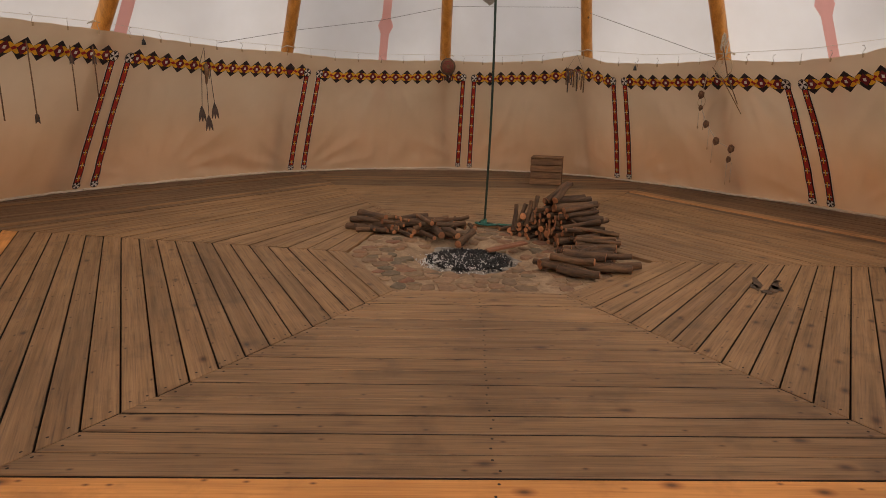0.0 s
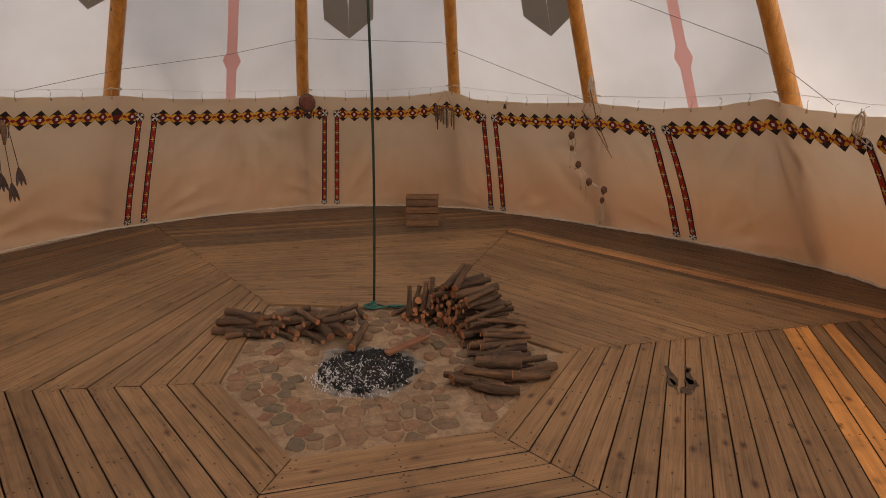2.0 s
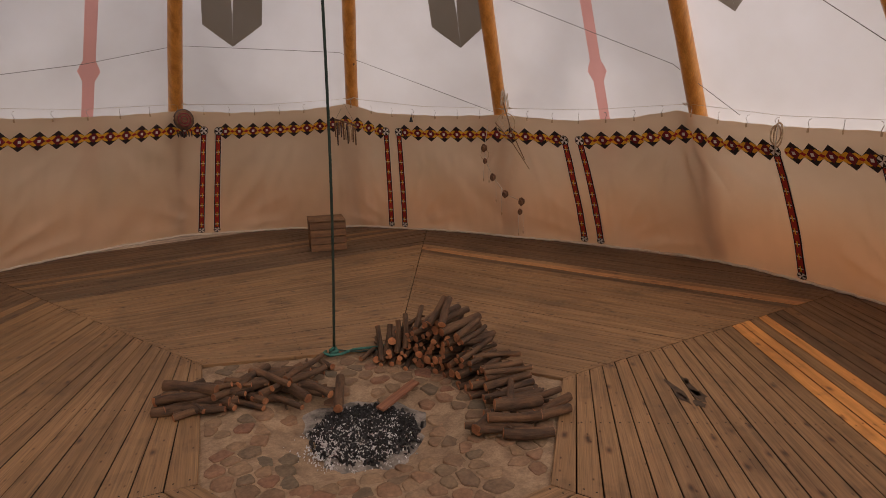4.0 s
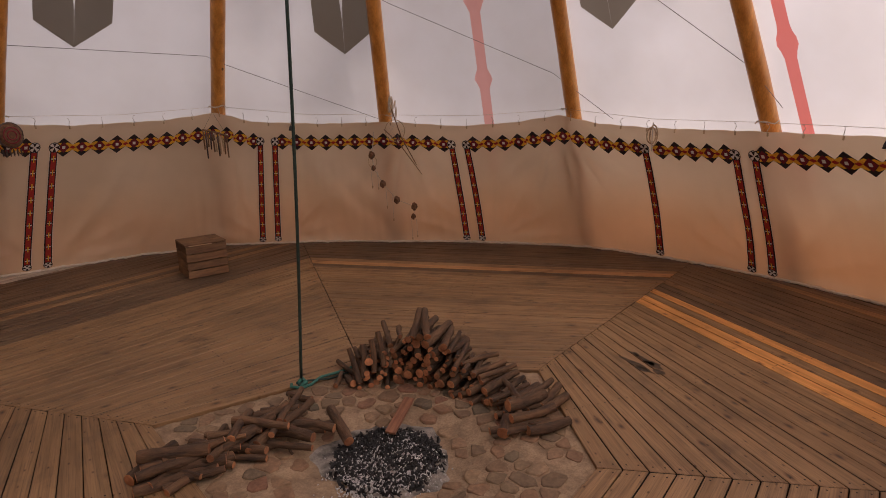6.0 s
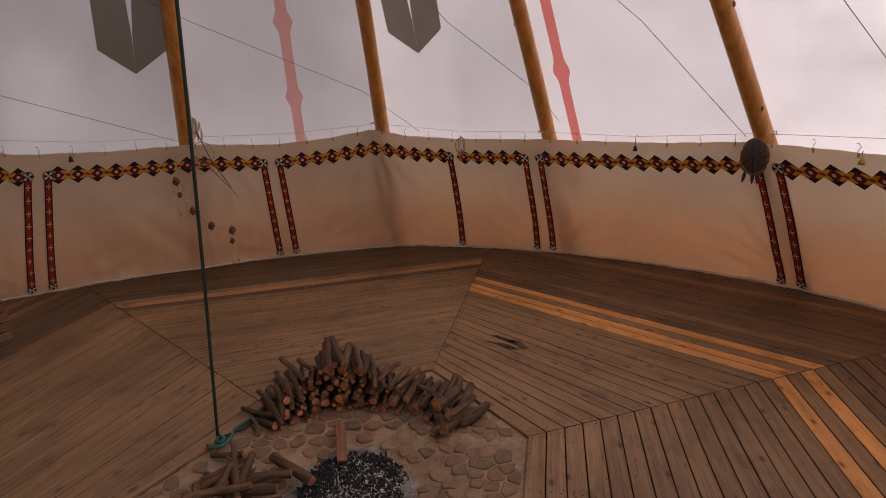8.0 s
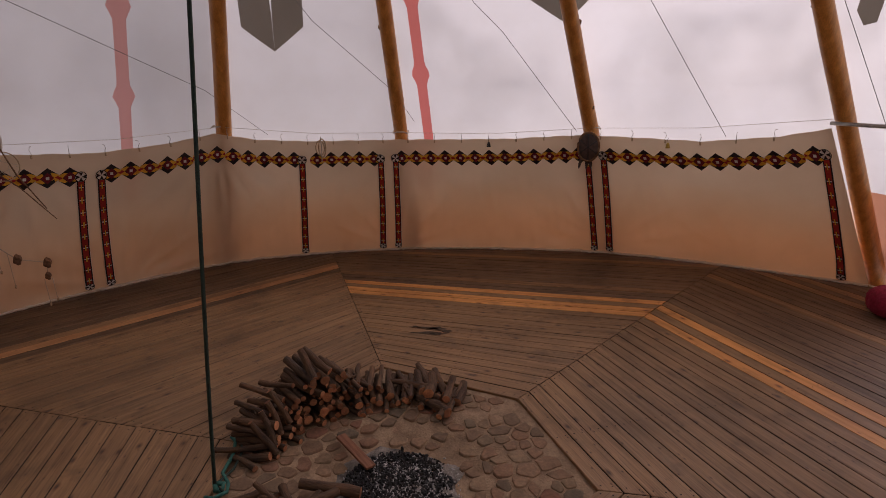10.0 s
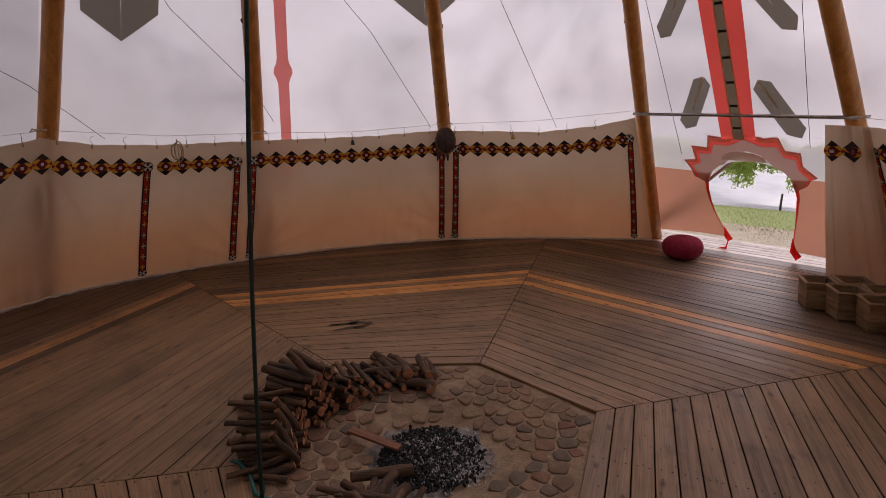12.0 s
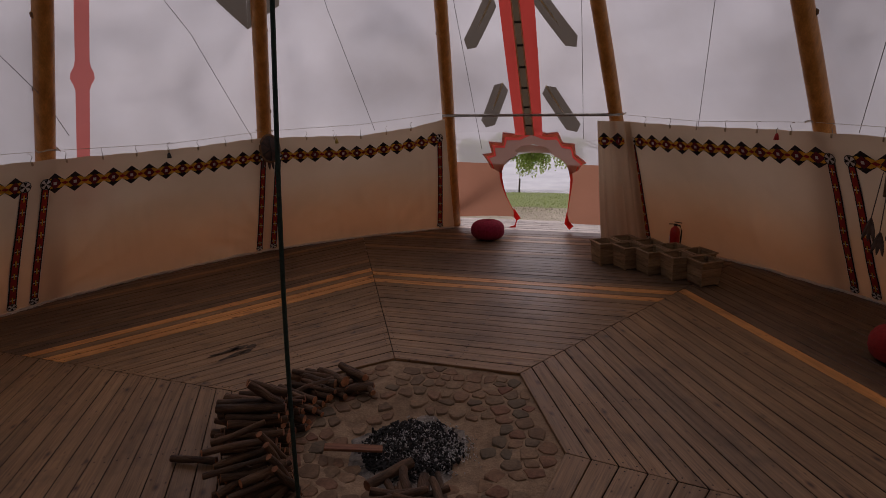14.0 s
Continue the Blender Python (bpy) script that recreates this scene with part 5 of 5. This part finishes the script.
def shield(u, z):
    e, at = hung("leather_shield", u, z, "dark oval leather shield hung where two panels meet", "shield", top=0.12)
    bm = bmesh.new()
    bmesh.ops.create_uvsphere(bm, u_segments=28, v_segments=14, radius=1.0, matrix=Matrix.Translation(at(0, 0.05, 0)) @ Matrix.Diagonal((0.145, 0.045, 0.20, 1)))
    face = part("shield_face", bm, M_LEATHER, e, smooth=True)
    bar("rim", [at(0.145 * math.cos(t * 0.262), 0.055, 0.20 * math.sin(t * 0.262)) for t in range(25)], 0.018, M_TWIG, e, 8)
    for a in (0.5, 1.6, 2.6):
        bar("lacing", [at(0.135 * math.cos(a), 0.078, 0.185 * math.sin(a)), at(0, 0.10, 0), at(-0.135 * math.cos(a), 0.078, -0.185 * math.sin(a))], 0.007, M_RUBBER, face, 5)
    for x, t in ((-0.10, -0.2), (-0.02, 0.0), (0.03, 0.05)):
        v, f = feather_mesh(at, x, -0.16, 0.16, 0.022, t)
        child(new("feather", mesh_of("feather", v, f, M_LEATHER)), e)


def arrow(u, z0, z1, head):
    e, at = hung("hanging_arrow", u, z0, "thin dark arrow hung upright on the liner", "arrow", "arrows on the liner")
    ln = z0 - z1
    bar("shaft", [at(0, 0.015, 0.22), at(0.004, 0.015, -ln * 0.5), at(0, 0.015, -ln)], 0.0075, M_TWIG, e, 6)
    w = -ln if head else 0.04
    for s in (-1, 1):
        v = [at(0, 0.015, w + 0.08), at(s * 0.028, 0.015, w + 0.05), at(s * 0.032, 0.015, w - 0.05), at(0, 0.015, w - 0.02)]
        child(new("fletching", mesh_of("fletching", [*v, *[q + Vector((0, 0.004, 0)) for q in v]], [(0, 1, 2, 3), (7, 6, 5, 4), (0, 4, 5, 1), (1, 5, 6, 2), (2, 6, 7, 3)], M_LEATHER)), e)


def feather_trio(u, z, drop):
    e, at = hung("feather_bundle", u, z, "three dark feathers on leather cords", "feathers", "feather bundles")
    bar("loop", [at(-0.10, 0.02, 0.06), at(0, 0.02, 0.32), at(0.0, 0.025, 0.02), at(-0.03, 0.02, -0.08), at(0.05, 0.03, -0.14), at(0.10, 0.02, 0.05)], 0.006, M_LEATHER, e, 5)
    bar("wrapped_stem", [at(0, 0.03, 0.08), at(0.01, 0.035, -0.05), at(-0.01, 0.03, -0.22)], [0.03, 0.036, 0.015], M_TWIG, e, 8)
    for x, d in ((-0.11, 0.85), (0.0, 1.0), (0.12, 0.80)):
        bar("cord", [at(x * 0.6, 0.02, 0.02), at(x, 0.02, -drop * d + 0.2)], 0.005, M_LEATHER, e, 5)
        for t in (-0.25, 0.0, 0.25):
            v, f = feather_mesh(at, x, -drop * d + 0.24, 0.24, 0.026, t)
            child(new("feather", mesh_of("feather", v, f, M_LEATHER)), e)


round_mask(14.0, 2.10)
chime(14.96, 2.10)
garland(16.05, 2.04)
oval_hoops(17.54, 1.98)
shield(19.004, 1.93)
for u, z0, z1, head in ((11.42, 1.80, 1.10, False), (11.54, 1.80, 1.13, False), (11.66, 1.82, 1.14, True), (11.83, 1.82, 1.24, False), (11.93, 1.84, 1.42, False)):
    arrow(u, z0, z1, head)
feather_trio(12.46, 1.88, 0.94)
feather_trio(10.25, 1.80, 0.82)


# ---- cords, hooks and bells ----
def liner_top(u):
    return liner(u, band_z(u) + 0.30, 0.0)


def hooks():
    first = None
    u = 9.2
    k = 0
    while u < 19.9:
        p = liner_top(u)
        if first is None:
            first = tagged(new("liner_hook"), "small metal hook clipped on the liner's top edge", "hook", "liner hooks")
            first.empty_display_size = 0.03
            bar("hook", [(0, 0, -0.03), (0.012, 0, 0.0), (0.0, 0, 0.03), (-0.012, 0, 0.05), (0.004, 0, 0.085), (0.03, 0, 0.09)], 0.004, M_STEEL, first, 5)
            bm = bmesh.new()
            box(bm, (0.02, 0.016, 0.045), (0, 0, -0.03), bevel=0.003)
            part("clip", bm, M_RAW, first)
            first.location = p
        else:
            copy_thing(first, pose(p.x, p.y, p.z, 0, 0, 37 * k))
        k += 1
        u += 0.145
    line = thing("liner_line", (0, 0, 0), "thin cord strung from pole to pole above the liner", "cord")
    for i in range(9, 20):
        a, b = pole_at(i, band_z(i) + 0.40, -0.12), pole_at(i + 1, band_z(i + 1) + 0.40, -0.12)
        bar("span", [a, a.lerp(b, 0.5) + Vector((0, 0, -0.05)), b], 0.0025, M_CORD, line, 5)
        bar("lashing", [pole_at(i, band_z(i) + 0.40 + 0.02 * math.sin(q * 2.3), 0) + Vector((0.125 * math.cos(q * 0.785), 0.125 * math.sin(q * 0.785), 0)) for q in range(17)], 0.006, M_CORD, line, 5)


def bell(u, mat, label):
    p = liner_top(u)
    b = thing("small_bell", p + Vector((0, 0, -0.04)), label, "bell")
    prof = [(0.032, -0.075), (0.026, -0.05), (0.02, -0.02), (0.008, 0.0)]
    v, f = tube([(0, 0, z) for r, z in prof], [r for r, z in prof], 12)
    child(new("bell_body", mesh_of("bell_body", v, f, mat, smooth=True)), b)
    bar("hanger", [(0, 0, 0), (0.012, 0, 0.03), (0, 0, 0.06)], 0.004, M_WIRE, b, 5)


hooks()
bell(12.16, M_RUBBER, "small black bell on the liner's edge")
bell(15.42, M_RUBBER, "small black bell on the liner's edge")
bell(19.362, M_BRASS, "small brass bell on the liner's edge")
bell(9.868, M_EXT, "small red bell on the liner's edge")
bell(18.48, M_RUBBER, "small black bell on the liner's edge")


def guy(points):
    g = thing("guy_cord", (0, 0, 0), "thin grey cord running across the cover", "cord", "cords of the cover")
    pts = [side(u, z, 0.02) for u, z in points]
    bar("cord", pts, 0.0038, M_WIRE, g, 5)


for line in ([(0.565, 2.3), (1.035, 2.64), (1.542, 2.9), (1.994, 3.21), (2.95, 3.14), (3.02, 3.06), (3.94, 2.21)], [(3.55, 4.25), (4.07, 3.74), (4.94, 2.8), (5.25, 2.17)], [(5.3, 4.3), (5.56, 3.63), (5.98, 2.75), (6.08, 2.3)],
             [(6.25, 4.6), (6.49, 3.8), (6.62, 3.46), (6.92, 2.13)], [(7.25, 4.6), (7.36, 3.8), (7.575, 2.1)], [(8.09, 4.6), (8.118, 3.85), (8.205, 1.7)], [(8.91, 4.5), (8.88, 3.78), (8.80, 1.89)], [(9.75, 4.4), (9.654, 3.64), (9.466, 2.11)], [(10.42, 4.3), (10.311, 3.52), (10.118, 2.17)], [(11.25, 2.34), (11.91, 2.7), (12.3, 2.9)]):
    guy(line)


# ---- scorch marks on the deck ----
def scorch(x, y, w, h, turn, seed):
    r = random.Random(seed)
    v, n = [(0, 0, 0)], 14
    for i in range(n):
        q = 2 * math.pi * i / n
        k = r.uniform(0.55, 1.1)
        v.append((w * k * math.cos(q), h * k * math.sin(q), 0))
    o = new("scorch_mark", mesh_of("scorch_mark", v, [(0, 1 + i, 1 + (i + 1) % n) for i in range(n)], M_BURN))
    o.matrix_world = pose(x, y, 0.005, 0, 0, turn)
    child(o, floor, "black scorch mark burnt into the boards")


for k, (x, y, w, h, a) in enumerate(((1.92, -0.84, 0.20, 0.04, 66), (1.99, -1.0, 0.13, 0.06, 60), (2.06, -0.88, 0.20, 0.035, 58), (1.84, -0.95, 0.13, 0.04, 72), (2.14, -0.78, 0.07, 0.03, 40), (1.87, -1.08, 0.07, 0.045, 50))):
    scorch(x, y, w, h, a, k)


# ---- outside ----
def leafy(name, at, height, label, strands, reach, seed, spots, leaf=0.05):
    """A tree whose outer shoots hang down: spots are (x, y, top, bottom, spread) of the hanging masses."""
    t = thing("tree" if height > 2 else "bush", at, label, name, "greenery outside")
    r = random.Random(seed)
    bar("trunk", [(0, 0, -0.5), (0.06, 0, height * 0.3), (-0.08, 0.05, height * 0.6), (0, 0, height * 0.9)], [0.035 * height, 0.028 * height, 0.018 * height, 0.006 * height], M_TRUNK, t, 9, wobble=0.1, seed=seed)
    v, f = [], []
    for x, y, top, low, spread in spots:
        bar("limb", [(0, 0, height * 0.55), (x * 0.5, y * 0.5, max(top, height * 0.5) + 0.1 * reach), (x, y, top)], [0.016 * height, 0.01 * height, 0.004 * height], M_TRUNK, t, 6)
        for k in range(strands):
            a, d = r.uniform(0, 6.28), spread * math.sqrt(r.random())
            sx, sy = x + d * math.cos(a), y + d * math.sin(a)
            z1 = top + r.uniform(-0.1, 0.25)
            z0 = low + (z1 - low) * 0.75 * r.random()
            for j in range(26):
                s = j / 25
                p = Vector((sx + 0.08 * math.sin(3 * s + k), sy + 0.08 * math.cos(2 * s + k), z1 + (z0 - z1) * s)) + Vector((r.gauss(0, 0.03), r.gauss(0, 0.03), r.gauss(0, 0.03)))
                n = Euler((r.uniform(0, 6), r.uniform(0, 6), r.uniform(0, 6))).to_matrix()
                q = leaf * r.uniform(0.6, 1.3)
                b = len(v)
                for c in ((-1, 0, 0), (0, -0.34, 0.1), (1.1, 0, 0), (0, 0.34, 0.1)):
                    v.append(p + n @ Vector(c) * q)
                f.append((b, b + 1, b + 2, b + 3))
    o = child(new("crown", mesh_of("crown", v, f, M_LEAF)), t, "uneven crown of small light green leaves")
    o["kind"] = "stuff"


leafy("tree", (5.3, -17.0, -1.0), 2.1, "light green tree with shoots hanging over the bright water", 80, 0.6, 3, [(-3.15, 1.2, 1.75, 0.75, 0.30), (-2.5, 0.9, 1.8, 0.95, 0.32), (-1.2, 0.5, 1.8, 0.8, 0.5), (-0.4, 0.2, 1.9, 0.7, 0.6), (-3.75, 0.9, 1.9, 1.25, 0.32)], 0.065)
leafy("tree", (-2.6, -18.0, -1.0), 2.1, "pale green tree with shoots hanging over the bright water", 70, 0.6, 5, [(3.45, 1.4, 1.75, 0.65, 0.34), (2.9, 1.2, 1.8, 0.75, 0.40), (1.9, 1.4, 1.8, 0.9, 0.5), (4.1, 1.5, 1.9, 1.2, 0.36)], 0.065)
leafy("bush", (4.7, -15.0, -0.5), 1.5, "low light green bush at the meadow's edge", 110, 0.3, 8, [(0.0, 0.0, 0.95, 0.1, 0.6), (0.5, 0.1, 0.75, 0.1, 0.5), (-0.45, 0.1, 0.8, 0.1, 0.45)])
v, f = tube([(0, 0, -0.4), (0.01, 0, 0.1), (0.0, 0.01, 0.42)], [0.03, 0.03, 0.028], 8)
o = new("meadow_post", mesh_of("meadow_post", v, f, M_TRUNK, smooth=True))
o.location = (0.75, -14.6, -0.55)
tagged(o, "short weathered wooden post at the meadow's edge", "post")


def grass():
    """Blades on the meadow in front of the doorway."""
    r = random.Random(12)
    v, f, idx = [], [], []
    for k in range(20000):
        y = -7.9 - 6.6 * r.random()
        x = 0.3 + r.uniform(-1, 1) * (2.2 + 0.35 * (-y - 7))
        ring = math.hypot(x, y)
        z = -0.34 - 0.55 * max(0.0, min(1.0, (ring - 13) / 3))
        h, w, a = r.uniform(0.02, 0.06), r.uniform(0.006, 0.014), r.uniform(0, 6.28)
        b = len(v)
        v += [(x - w * math.cos(a), y - w * math.sin(a), z), (x + w * math.cos(a), y + w * math.sin(a), z), (x + r.uniform(-.06, .06), y + r.uniform(-.06, .06), z + h)]
        f.append((b, b + 1, b + 2))
        idx.append(1 if y > -10.6 + 1.2 * noise.noise(Vector((x * 0.5, y * 0.5, 0))) and r.random() < 0.8 else 0)
    o = new("meadow_grass", mesh_of("meadow_grass", v, f, [M_BLADE, M_STRAW], idx))
    tagged(o, "short green and dry grass blades", "grass", kind="stuff")


grass()


def awning():
    """The outer door flap, stretched from the cover to a leaning prop outside."""
    a = thing("door_awning", (0, 0, 0), "white canvas outer flap with a red edge on a leaning prop", "awning")
    p0, p1 = Vector((1.10, -7.30, 0.28)), Vector((-0.40, -6.85, 1.64))
    v = [p0.lerp(p1, i / 6) + Vector((-0.10, 0.10, 0.34)) * (j / 6) + Vector((0, -0.03 * math.sin(math.pi * j / 6), 0)) for i in range(7) for j in range(7)]
    f = [(i * 7 + j, i * 7 + j + 1, i * 7 + j + 8, i * 7 + j + 7) for i in range(6) for j in range(6)]
    child(new("flap", mesh_of("flap", v, f, M_CANOPY, smooth=True)), a)
    v = [q + d for q in (p0, p0.lerp(p1, 0.5), p1) for d in (Vector((0.02, 0.012, 0.0)), Vector((-0.03, 0.012, 0.085)))]
    s = child(new("red_edge", mesh_of("red_edge", v, [(0, 1, 3, 2), (2, 3, 5, 4)], M_DUSK)), a)
    so = s.modifiers.new("thickness", "SOLIDIFY")
    so.thickness = 0.006
    bar("prop", [(2.0, -7.52, -0.33), (1.07, -7.32, 0.32), (-0.45, -6.87, 1.72)], 0.022, M_POLE, a, 8)


awning()

# ---- the deck's boards ----

deck()
